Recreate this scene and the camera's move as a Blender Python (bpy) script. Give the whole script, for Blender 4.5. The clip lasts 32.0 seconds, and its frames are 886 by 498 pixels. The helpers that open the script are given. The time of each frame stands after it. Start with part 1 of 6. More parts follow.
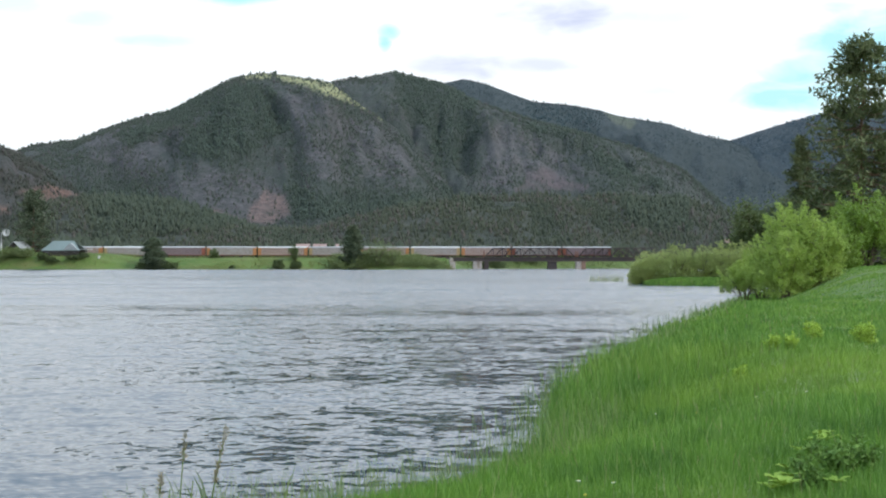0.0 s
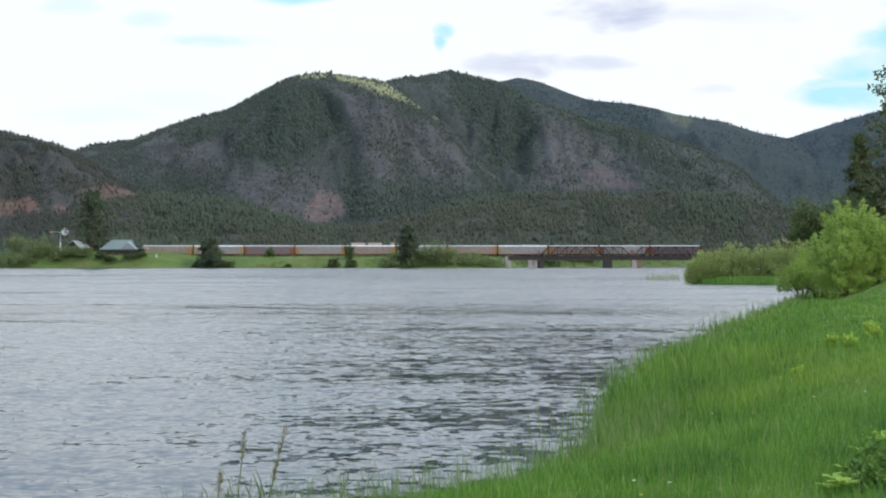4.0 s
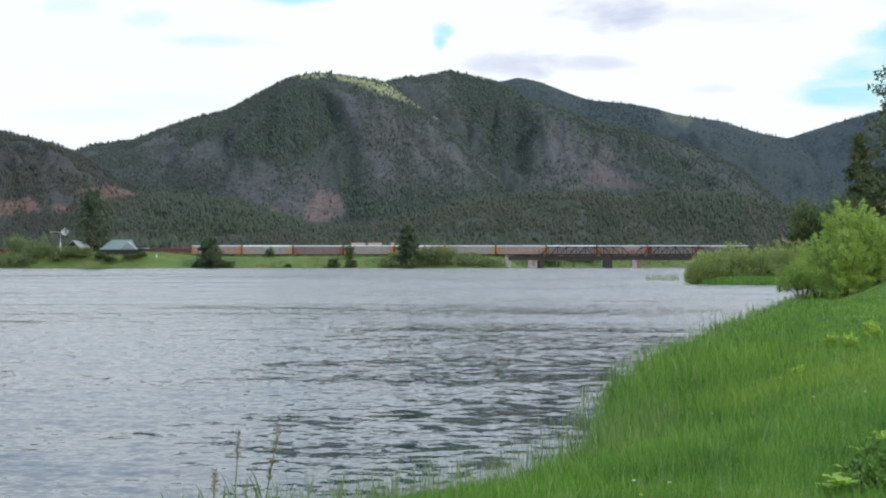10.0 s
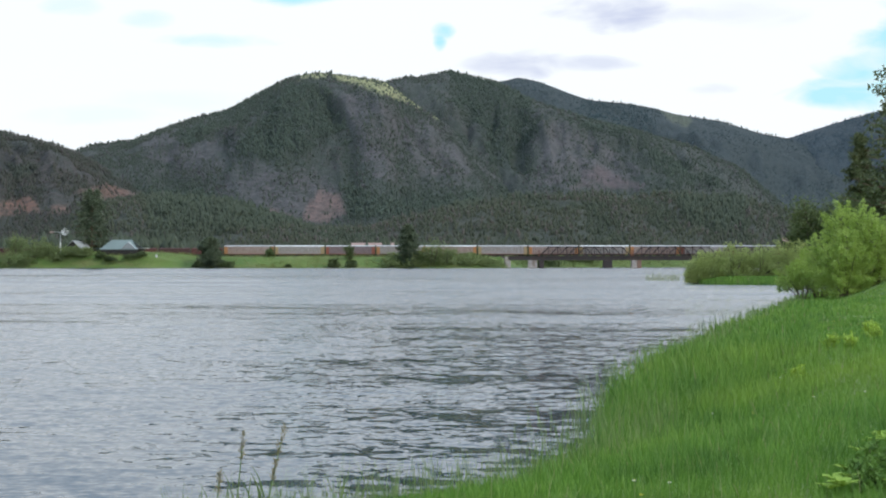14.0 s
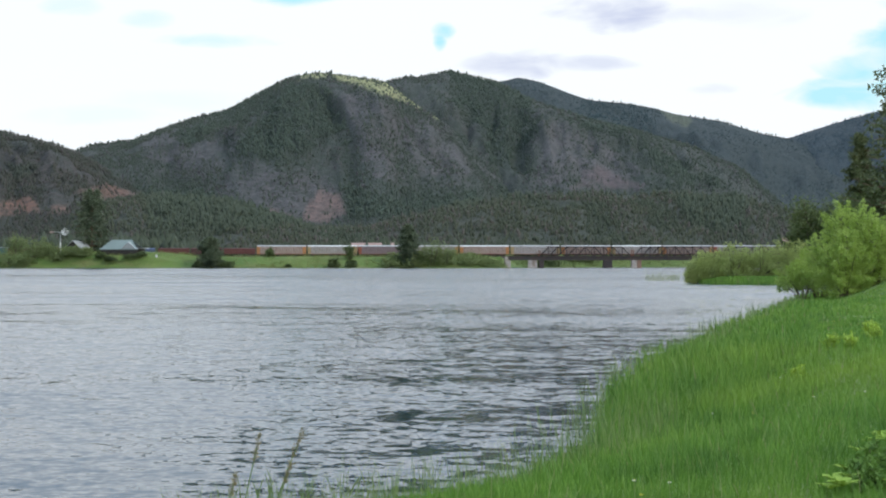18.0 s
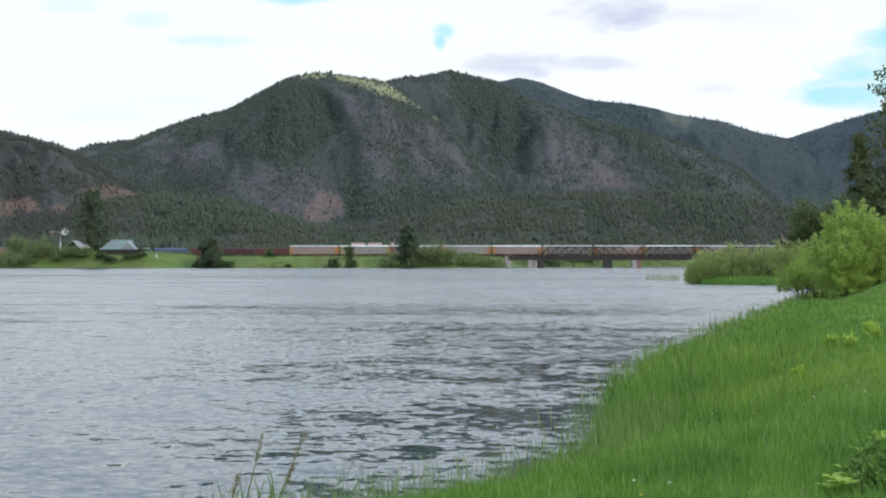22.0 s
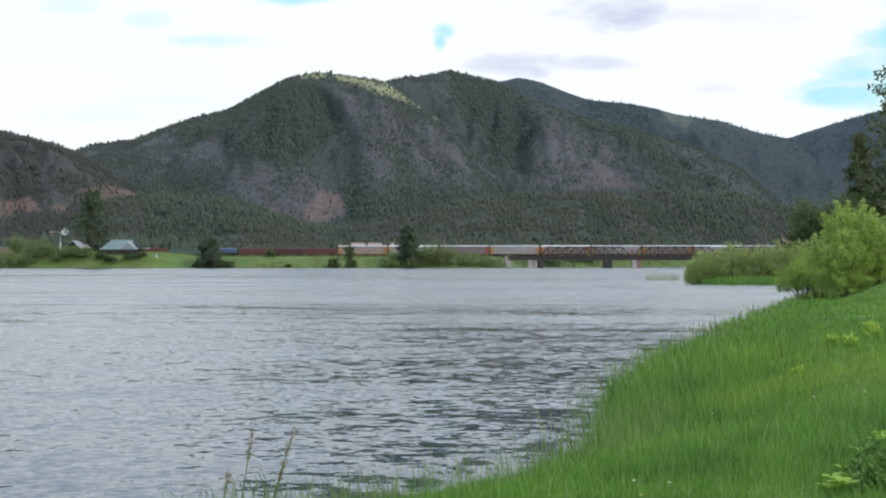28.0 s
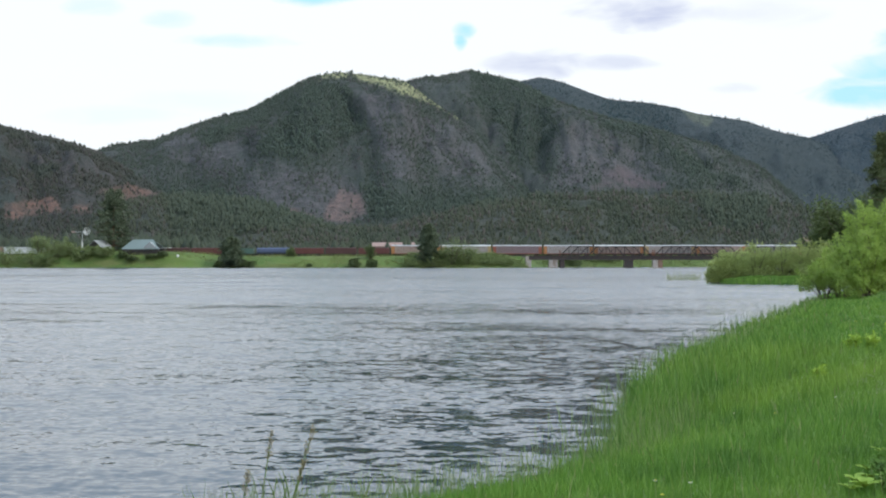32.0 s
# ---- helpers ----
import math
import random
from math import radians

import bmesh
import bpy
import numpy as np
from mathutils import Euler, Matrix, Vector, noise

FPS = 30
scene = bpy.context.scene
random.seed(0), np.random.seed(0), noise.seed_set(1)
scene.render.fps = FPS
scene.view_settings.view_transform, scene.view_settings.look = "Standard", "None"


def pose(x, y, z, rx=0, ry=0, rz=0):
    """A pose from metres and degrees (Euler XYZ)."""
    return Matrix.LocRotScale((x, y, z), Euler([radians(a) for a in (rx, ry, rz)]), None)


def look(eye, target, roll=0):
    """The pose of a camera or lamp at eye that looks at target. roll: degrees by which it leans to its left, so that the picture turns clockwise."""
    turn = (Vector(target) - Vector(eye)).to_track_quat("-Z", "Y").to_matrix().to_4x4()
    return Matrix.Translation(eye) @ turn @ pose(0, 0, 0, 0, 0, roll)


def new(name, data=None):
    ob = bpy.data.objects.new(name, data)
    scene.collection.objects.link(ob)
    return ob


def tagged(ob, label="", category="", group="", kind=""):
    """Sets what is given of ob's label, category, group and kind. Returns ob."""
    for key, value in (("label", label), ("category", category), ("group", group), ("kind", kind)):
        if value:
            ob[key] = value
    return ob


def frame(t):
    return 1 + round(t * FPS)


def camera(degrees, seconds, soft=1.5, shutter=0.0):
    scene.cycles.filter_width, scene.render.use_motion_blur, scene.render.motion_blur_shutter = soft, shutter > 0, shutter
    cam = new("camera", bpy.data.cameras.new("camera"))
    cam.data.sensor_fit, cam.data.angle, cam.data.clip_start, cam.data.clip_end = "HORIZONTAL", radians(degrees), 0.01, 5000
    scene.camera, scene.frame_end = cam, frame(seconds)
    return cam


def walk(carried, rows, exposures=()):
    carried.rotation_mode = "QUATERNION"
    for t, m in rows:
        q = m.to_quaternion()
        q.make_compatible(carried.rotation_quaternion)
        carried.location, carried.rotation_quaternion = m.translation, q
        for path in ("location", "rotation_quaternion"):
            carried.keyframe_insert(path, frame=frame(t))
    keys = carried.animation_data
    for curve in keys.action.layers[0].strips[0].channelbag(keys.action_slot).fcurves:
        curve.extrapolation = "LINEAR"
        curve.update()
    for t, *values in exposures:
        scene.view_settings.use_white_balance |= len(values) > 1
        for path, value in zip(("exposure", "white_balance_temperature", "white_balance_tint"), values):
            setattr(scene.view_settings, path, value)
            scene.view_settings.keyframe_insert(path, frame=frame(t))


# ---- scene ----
# ---------------------------------------------------------------- camera
cam = camera(32.7, 32.0, soft=2.1)
EYE = (0.0, 0.0, 3.0)
LEVEL = 90.515


def aim(turn, tilt=0.0, lean=0.0):
    """The camera's pose on its stand: degrees of turn to the left, of tilt up and of lean."""
    return pose(*EYE, 0, 0, turn) @ pose(0, 0, 0, LEVEL + tilt, 0, lean)


walk(cam, [(0.0, aim(-2.129, 0.045, 0.04)), (0.5, aim(-1.488, 0.037, 0.0)), (1.0, aim(-0.749, 0.035, 0.0)),
           (1.1, aim(-0.545, 0.033)), (1.2, aim(-0.370, 0.030)), (1.3, aim(-0.160, 0.028)), (1.4, aim(0.0, 0.026)),
           (1.5, aim(0.070, 0.024, -0.02)), (1.6, aim(0.035, 0.018)), (1.8, aim(0.0, 0.010)), (2.0, aim(0.0, 0.004, 0.01)),
           (2.5, aim(0.0)), (9.0, aim(0.0)), (20.0, aim(0.0)), (31.3, aim(0.0)), (31.4, aim(0.02)), (31.5, aim(0.068, -0.003)),
           (31.6, aim(0.30, -0.005)), (31.7, aim(0.60, -0.008)), (31.8, aim(0.755, -0.010)), (31.9, aim(0.785, -0.012)), (32.0, aim(0.783, -0.013))],
     exposures=[(0.0, 0.14), (1.5, 0.07), (3.0, 0.0), (32.0, 0.0)])

# ---------------------------------------------------------------- world and sun
SUN_HIGH, SUN_ROUND = radians(42), radians(112)
world = bpy.data.worlds.new("world")
scene.world = world
world.use_nodes = True
wn, wl = world.node_tree.nodes, world.node_tree.links
wn.clear()


def w_math(op, a, b=None, clamp=False):
    n = wn.new("ShaderNodeMath")
    n.operation, n.use_clamp = op, clamp
    for i, v in enumerate((a, b)):
        if v is None:
            continue
        if isinstance(v, (int, float)):
            n.inputs[i].default_value = v
        else:
            wl.new(v, n.inputs[i])
    return n.outputs[0]


def w_mix(fac, a, b):
    n = wn.new("ShaderNodeMix")
    n.data_type = "RGBA"
    for sock, v in ((n.inputs[0], fac), (n.inputs[6], a), (n.inputs[7], b)):
        if isinstance(v, (int, float)):
            sock.default_value = v
        elif isinstance(v, tuple):
            sock.default_value = (*v, 1)
        else:
            wl.new(v, sock)
    return n.outputs[2]


def make_sky():
    sky = wn.new("ShaderNodeTexSky")
    sky.sky_type, sky.sun_disc = "NISHITA", False
    sky.sun_elevation, sky.sun_rotation = SUN_HIGH, SUN_ROUND
    way = wn.new("ShaderNodeTexCoord").outputs["Generated"]
    part_xyz = wn.new("ShaderNodeSeparateXYZ")
    wl.new(way, part_xyz.inputs[0])
    x, y, z = part_xyz.outputs
    front = w_math("GREATER_THAN", y, 0.3)
    depth = w_math("MAXIMUM", y, 0.3)
    u, v = w_math("DIVIDE", x, depth), w_math("DIVIDE", z, depth)
    # wisps: stretched along the horizon
    scale = wn.new("ShaderNodeMapping")
    scale.inputs["Scale"].default_value = (1, 1, 2.6)
    wl.new(way, scale.inputs[0])

    def cloud_noise(size, detail, shift=0.0):
        n = wn.new("ShaderNodeTexNoise")
        n.inputs["Scale"].default_value, n.inputs["Detail"].default_value = size, detail
        n.inputs["Distortion"].default_value = shift
        wl.new(scale.outputs[0], n.inputs["Vector"])
        return n.outputs["Fac"]

    fine, broad = cloud_noise(26, 5, 0.4), cloud_noise(2.2, 6, 0.3)
    wisp = w_math("SUBTRACT", fine, 0.5)

    def patch(u0, v0, a, b, weight=1.0):
        du = w_math("POWER", w_math("ABSOLUTE", w_math("DIVIDE", w_math("SUBTRACT", u, u0), a * 1.35)), 2)
        dv = w_math("POWER", w_math("ABSOLUTE", w_math("DIVIDE", w_math("SUBTRACT", v, v0), b * 1.35)), 2)
        d = w_math("SUBTRACT", 1.0, w_math("ADD", du, dv))
        d = w_math("ADD", d, w_math("MULTIPLY", wisp, 2.6))
        return w_math("MULTIPLY", w_math("MULTIPLY", w_math("MULTIPLY", d, 0.95, True), weight), front)

    def union(rows):
        total = None
        for r in rows:
            p = patch(*r)
            total = p if total is None else w_math("MAXIMUM", total, p)
        return total

    blue = union([(0.001, 0.154, 0.0062, 0.0050), (-0.002, 0.147, 0.0036, 0.0065), (0.297, 0.124, 0.036, 0.019), (0.272, 0.112, 0.046, 0.009), (0.33, 0.14, 0.05, 0.026),
                  (-0.098, 0.1755, 0.028, 0.005), (-0.197, 0.162, 0.015, 0.005, 0.35), (-0.150, 0.147, 0.034, 0.004, 0.45),
                  (-0.245, 0.170, 0.018, 0.005, 0.3), (-0.17, 0.108, 0.05, 0.006, 0.12), (-0.235, 0.098, 0.04, 0.006, 0.15)])
    grey = union([(0.114, 0.168, 0.033, 0.0085), (0.122, 0.159, 0.024, 0.006), (0.165, 0.164, 0.040, 0.005, 0.35), (0.052, 0.132, 0.031, 0.0072, 0.8), (0.094, 0.132, 0.030, 0.0045, 0.6),
                  (0.20, 0.165, 0.034, 0.008, 0.2), (0.182, 0.115, 0.016, 0.003, 0.35)])
    gaps = w_math("MULTIPLY", w_math("SUBTRACT", broad, 0.62), 5.0, True)
    behind = w_math("SUBTRACT", 1.0, front)
    blue = w_math("MAXIMUM", blue, w_math("MULTIPLY", gaps, behind))
    high = w_math("MULTIPLY", w_math("SUBTRACT", z, 0.18), 2.2, True)
    white = w_mix(broad, (10.1, 10.7, 11.2), (9.5, 9.9, 10.3))
    white = w_mix(high, white, w_mix(broad, (7.2, 9.8, 13.6), (8.8, 10.8, 13.6)))
    clouds = w_mix(w_math("MULTIPLY", grey, 0.95), white, (6.0, 6.6, 8.6))
    open_sky = w_mix(0.75, sky.outputs[0], (5.0, 10.2, 11.6))
    colour = w_mix(w_math("MULTIPLY", blue, 0.9), clouds, open_sky)
    back = wn.new("ShaderNodeBackground")
    back.inputs["Strength"].default_value = 0.1
    wl.new(colour, back.inputs["Color"])
    out = wn.new("ShaderNodeOutputWorld")
    wl.new(back.outputs[0], out.inputs[0])


make_sky()
sun = new("sun", bpy.data.lights.new("sun", "SUN"))
sun.data.energy, sun.data.angle, sun.data.color = 2.0, radians(12), (1.0, 0.95, 0.87)
sun.matrix_world = look((0, 0, 0), (-math.sin(SUN_ROUND) * math.cos(SUN_HIGH), -math.cos(SUN_ROUND) * math.cos(SUN_HIGH),
                                    -math.sin(SUN_HIGH)))


# ---------------------------------------------------------------- materials
class Nodes:
    """A short way to write node materials."""

    def __init__(self, name):
        self.mat = bpy.data.materials.new(name)
        self.mat.use_nodes = True
        self.n, self.l = self.mat.node_tree.nodes, self.mat.node_tree.links
        self.bsdf = self.n["Principled BSDF"]
        self.out = self.n["Material Output"]

    def put(self, sock, v):
        if isinstance(v, (int, float)):
            sock.default_value = v
        elif isinstance(v, tuple):
            sock.default_value = (*v, 1) if len(v) == 3 and sock.type == "RGBA" else v
        else:
            self.l.new(v, sock)

    def coords(self, kind="Object", scale=(1, 1, 1)):
        if kind == "World":
            src = self.n.new("ShaderNodeNewGeometry").outputs["Position"]
        else:
            src = self.n.new("ShaderNodeTexCoord").outputs[kind]
        m = self.n.new("ShaderNodeMapping")
        m.inputs["Scale"].default_value = scale
        self.l.new(src, m.inputs[0])
        return m.outputs[0]

    def noise(self, where, size, detail=4.0, rough=0.55, twist=0.0):
        t = self.n.new("ShaderNodeTexNoise")
        self.put(t.inputs["Vector"], where)
        t.inputs["Scale"].default_value, t.inputs["Detail"].default_value = size, detail
        t.inputs["Roughness"].default_value, t.inputs["Distortion"].default_value = rough, twist
        return t.outputs["Fac"]

    def math(self, op, a, b=0.0, clamp=False):
        m = self.n.new("ShaderNodeMath")
        m.operation, m.use_clamp = op, clamp
        self.put(m.inputs[0], a), self.put(m.inputs[1], b)
        return m.outputs[0]

    def mix(self, fac, a, b, mode="MIX"):
        m = self.n.new("ShaderNodeMix")
        m.data_type, m.blend_type = "RGBA", mode
        self.put(m.inputs[0], fac), self.put(m.inputs[6], a), self.put(m.inputs[7], b)
        return m.outputs[2]

    def ramp(self, fac, stops):
        r = self.n.new("ShaderNodeValToRGB")
        while len(r.color_ramp.elements) < len(stops):
            r.color_ramp.elements.new(0.5)
        for e, (p, c) in zip(r.color_ramp.elements, stops):
            e.position, e.color = p, (*c, 1)
        self.put(r.inputs[0], fac)
        return r.outputs[0]

    def span(self, fac, lo, hi):
        m = self.n.new("ShaderNodeMapRange")
        self.put(m.inputs[0], fac)
        m.inputs[1].default_value, m.inputs[2].default_value = lo, hi
        return m.outputs[0]

    def bump(self, height, strength, distance):
        b = self.n.new("ShaderNodeBump")
        b.inputs["Strength"].default_value, b.inputs["Distance"].default_value = strength, distance
        self.put(b.inputs["Height"], height)
        self.l.new(b.outputs[0], self.bsdf.inputs["Normal"])

    def island(self):
        return self.n.new("ShaderNodeNewGeometry").outputs["Random Per Island"]

    def each(self):
        return self.n.new("ShaderNodeObjectInfo").outputs["Random"]

    def done(self, colour, rough=0.8, metal=0.0):
        self.put(self.bsdf.inputs["Base Color"], colour)
        self.put(self.bsdf.inputs["Roughness"], rough)
        self.put(self.bsdf.inputs["Metallic"], metal)
        return self.mat


def paint(name, colour, rough=0.5, metal=0.0, wear=(0.12, 0.08, 0.06), amount=0.25, size=0.6):
    """Weathered paint or sheet metal: two scales of dirt and streaks that run down."""
    k = Nodes(name)
    c = k.coords("Object", (1, 1, 0.25))
    streak = k.noise(c, size * 3, 5)
    blot = k.noise(k.coords("Object"), size, 4)
    dirt = k.math("MULTIPLY", k.span(k.math("ADD", streak, k.math("MULTIPLY", blot, 0.6)), 0.7, 1.15), amount)
    base = k.mix(k.noise(k.coords("Object"), size * 0.4, 2), colour, tuple(v * 0.82 for v in colour))
    k.bump(streak, 0.2, 0.02)
    return k.done(k.mix(dirt, base, wear), rough, metal)


def leaf(name, low, high, rough=0.55, through_light=0.25, patchy=0.15):
    """Leaves: every leaf its own shade, broad patches over the crown."""
    k = Nodes(name)
    broad = k.noise(k.coords("World"), patchy, 3)
    f = k.math("ADD", k.math("MULTIPLY", k.island(), 0.7), k.math("MULTIPLY", k.span(broad, 0.3, 0.7), 0.4), True)
    col = k.mix(f, low, high)
    k.done(col, rough)
    glow = k.n.new("ShaderNodeBsdfTranslucent")
    k.put(glow.inputs[0], k.mix(0.5, col, high))
    both = k.n.new("ShaderNodeMixShader")
    both.inputs[0].default_value = through_light
    k.l.new(k.bsdf.outputs[0], both.inputs[1])
    k.l.new(glow.outputs[0], both.inputs[2])
    k.l.new(both.outputs[0], k.out.inputs[0])
    return k.mat


def bark(name, low, high):
    k = Nodes(name)
    ridges = k.noise(k.coords("Object", (4, 4, 0.8)), 3, 5)
    k.bump(ridges, 0.6, 0.05)
    return k.done(k.mix(ridges, low, high), 0.9)


def slope(name, soil, rock, grass, wood_floor, red):
    """Mountain ground: forest floor, grey rock, scree and grass balds with sunlight painted in, by the plan's zones and
    by noise.
    """
    k = Nodes(name)
    w = k.coords("World")
    wz = k.coords("World", (1, 1, 0.35))
    big, mid, small = k.noise(w, 0.004, 5, 0.6), k.noise(wz, 0.02, 6, 0.65), k.noise(w, 0.11, 4, 0.7)

    def zone(key):
        at = k.n.new("ShaderNodeAttribute")
        at.attribute_name = key
        return at.outputs["Fac"]

    c = k.mix(k.span(k.math("ADD", mid, k.math("MULTIPLY", big, 0.5)), 0.55, 0.95), wood_floor, soil)
    stony = k.math("ADD", k.math("MULTIPLY", zone("stony"), 0.7), k.math("MULTIPLY", k.math("SUBTRACT", mid, 0.5), 2.2), True)
    c = k.mix(stony, c, rock)
    ribs = k.noise(k.coords("World", (1, 0.6, 0.25)), 0.045, 5, 0.7, 0.8)
    c = k.mix(k.math("MULTIPLY", k.math("MULTIPLY", zone("stony"), k.span(ribs, 0.52, 0.70)), 0.8), c, tuple(v * 1.55 for v in rock))
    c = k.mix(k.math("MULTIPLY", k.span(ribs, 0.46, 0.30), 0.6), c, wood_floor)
    # dark zones: dense forest floor, which also paints in the slopes' shade
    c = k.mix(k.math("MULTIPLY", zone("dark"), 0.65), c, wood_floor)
    c = k.mix(k.math("MULTIPLY", k.math("MULTIPLY", zone("bare"), k.span(mid, 0.2, 0.55)), 0.92), c, red)
    # grass colour is paled to carry the sunlit patch on the crests
    c = k.mix(k.math("MULTIPLY", zone("meadow"), k.span(mid, 0.15, 0.45)), c, grass)
    c = k.mix(k.math("MULTIPLY", k.span(small, 0.56, 0.36), 0.7), c, (0.02, 0.026, 0.022))
    c = k.mix(k.math("MULTIPLY", k.span(small, 0.56, 0.72), 0.35), c, tuple(v * 1.5 for v in rock))
    k.bump(k.math("ADD", small, mid), 0.9, 5.0)
    return k.done(c, 0.95)


def woods(name, low, high, snag, snags=0.75):
    """Far conifers: dense firs in some places, darkened for the shade of the slopes too, thin grey pines and dead trees
    among rock in others.
    """
    k = Nodes(name)
    r = k.island()
    broad = k.noise(k.coords("World"), 0.006, 4)
    live = k.mix(k.math("MULTIPLY", k.math("ADD", r, broad), 0.5), low, high)

    def zone(key):
        at = k.n.new("ShaderNodeAttribute")
        at.attribute_name = key
        return at.outputs["Fac"]

    thin = k.mix(k.math("FRACT", k.math("MULTIPLY", r, 91.3)), high, k.mix(0.45, high, snag))
    live = k.mix(k.math("MULTIPLY", zone("thin"), 0.5), live, thin)
    live = k.mix(k.math("MULTIPLY", zone("fir_shade"), 0.75), live, k.mix(r, tuple(v * 0.92 for v in low), tuple(v * 1.45 for v in low)))
    limit = k.math("ADD", snags, k.math("MULTIPLY", k.math("SUBTRACT", broad, 0.5), 0.8))
    limit = k.math("ADD", limit, k.math("MULTIPLY", zone("fir_shade"), 0.3))
    is_snag = k.math("GREATER_THAN", k.math("FRACT", k.math("MULTIPLY", r, 37.7)), limit)
    return k.done(k.mix(is_snag, live, snag), 0.9)


def make_blade_material():
    k = Nodes("grass_blade")
    w = k.coords("World")
    broad, clump, r = k.noise(w, 0.16, 4, 0.6), k.noise(w, 1.1, 3, 0.6), k.island()
    c = k.mix(r, (0.088, 0.210, 0.026), (0.176, 0.340, 0.046))
    c = k.mix(k.math("MULTIPLY", k.span(broad, 0.46, 0.66), 0.6), c, (0.260, 0.390, 0.055))
    c = k.mix(k.math("MULTIPLY", k.span(clump, 0.54, 0.36), 0.75), c, (0.042, 0.128, 0.018))
    c = k.mix(k.math("MULTIPLY", k.span(k.noise(w, 3.2, 3, 0.6), 0.54, 0.70), 0.45), c, (0.230, 0.350, 0.060))
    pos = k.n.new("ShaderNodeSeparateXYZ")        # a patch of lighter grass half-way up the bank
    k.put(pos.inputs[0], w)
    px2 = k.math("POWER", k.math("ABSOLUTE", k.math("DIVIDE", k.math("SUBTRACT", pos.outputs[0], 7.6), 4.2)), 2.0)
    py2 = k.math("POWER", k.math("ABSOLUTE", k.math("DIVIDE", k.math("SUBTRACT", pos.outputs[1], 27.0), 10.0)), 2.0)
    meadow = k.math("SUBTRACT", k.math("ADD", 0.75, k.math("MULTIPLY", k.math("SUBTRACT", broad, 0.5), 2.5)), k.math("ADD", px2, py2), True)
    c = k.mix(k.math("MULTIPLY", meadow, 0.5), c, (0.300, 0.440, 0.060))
    straw = k.math("GREATER_THAN", k.math("FRACT", k.math("MULTIPLY", r, 57.1)), 0.985)
    c = k.mix(straw, c, (0.28, 0.27, 0.12))
    k.done(c, 0.5)
    glow = k.n.new("ShaderNodeBsdfTranslucent")
    k.put(glow.inputs[0], c)
    both = k.n.new("ShaderNodeMixShader")
    both.inputs[0].default_value = 0.35
    k.l.new(k.bsdf.outputs[0], both.inputs[1])
    k.l.new(glow.outputs[0], both.inputs[2])
    k.l.new(both.outputs[0], k.out.inputs[0])
    return k.mat


def make_ground_material():
    k = Nodes("turf")
    w = k.coords("World")
    far = k.noise(w, 0.03, 5)
    near = k.noise(w, 0.5, 5)
    tiny = k.noise(w, 9, 4)
    c = k.mix(k.span(far, 0.35, 0.65), (0.070, 0.150, 0.024), (0.155, 0.225, 0.050))
    c = k.mix(k.span(near, 0.5, 0.75), c, (0.16, 0.18, 0.06))
    c = k.mix(k.math("MULTIPLY", k.span(k.noise(k.coords("World", (0.5, 1, 1)), 0.12, 4), 0.5, 0.7), 0.6), c, (0.22, 0.215, 0.085))
    c = k.mix(k.span(tiny, 0.35, 0.7), k.mix(0.5, c, (0.03, 0.05, 0.012)), c)
    sep = k.n.new("ShaderNodeSeparateXYZ")
    k.put(sep.inputs[0], w)
    c = k.mix(k.span(k.math("ADD", sep.outputs[2], k.math("MULTIPLY", near, 0.2)), 0.35, 0.05), c, (0.06, 0.055, 0.035))
    k.bump(tiny, 0.7, 0.05)
    return k.done(c, 0.95)


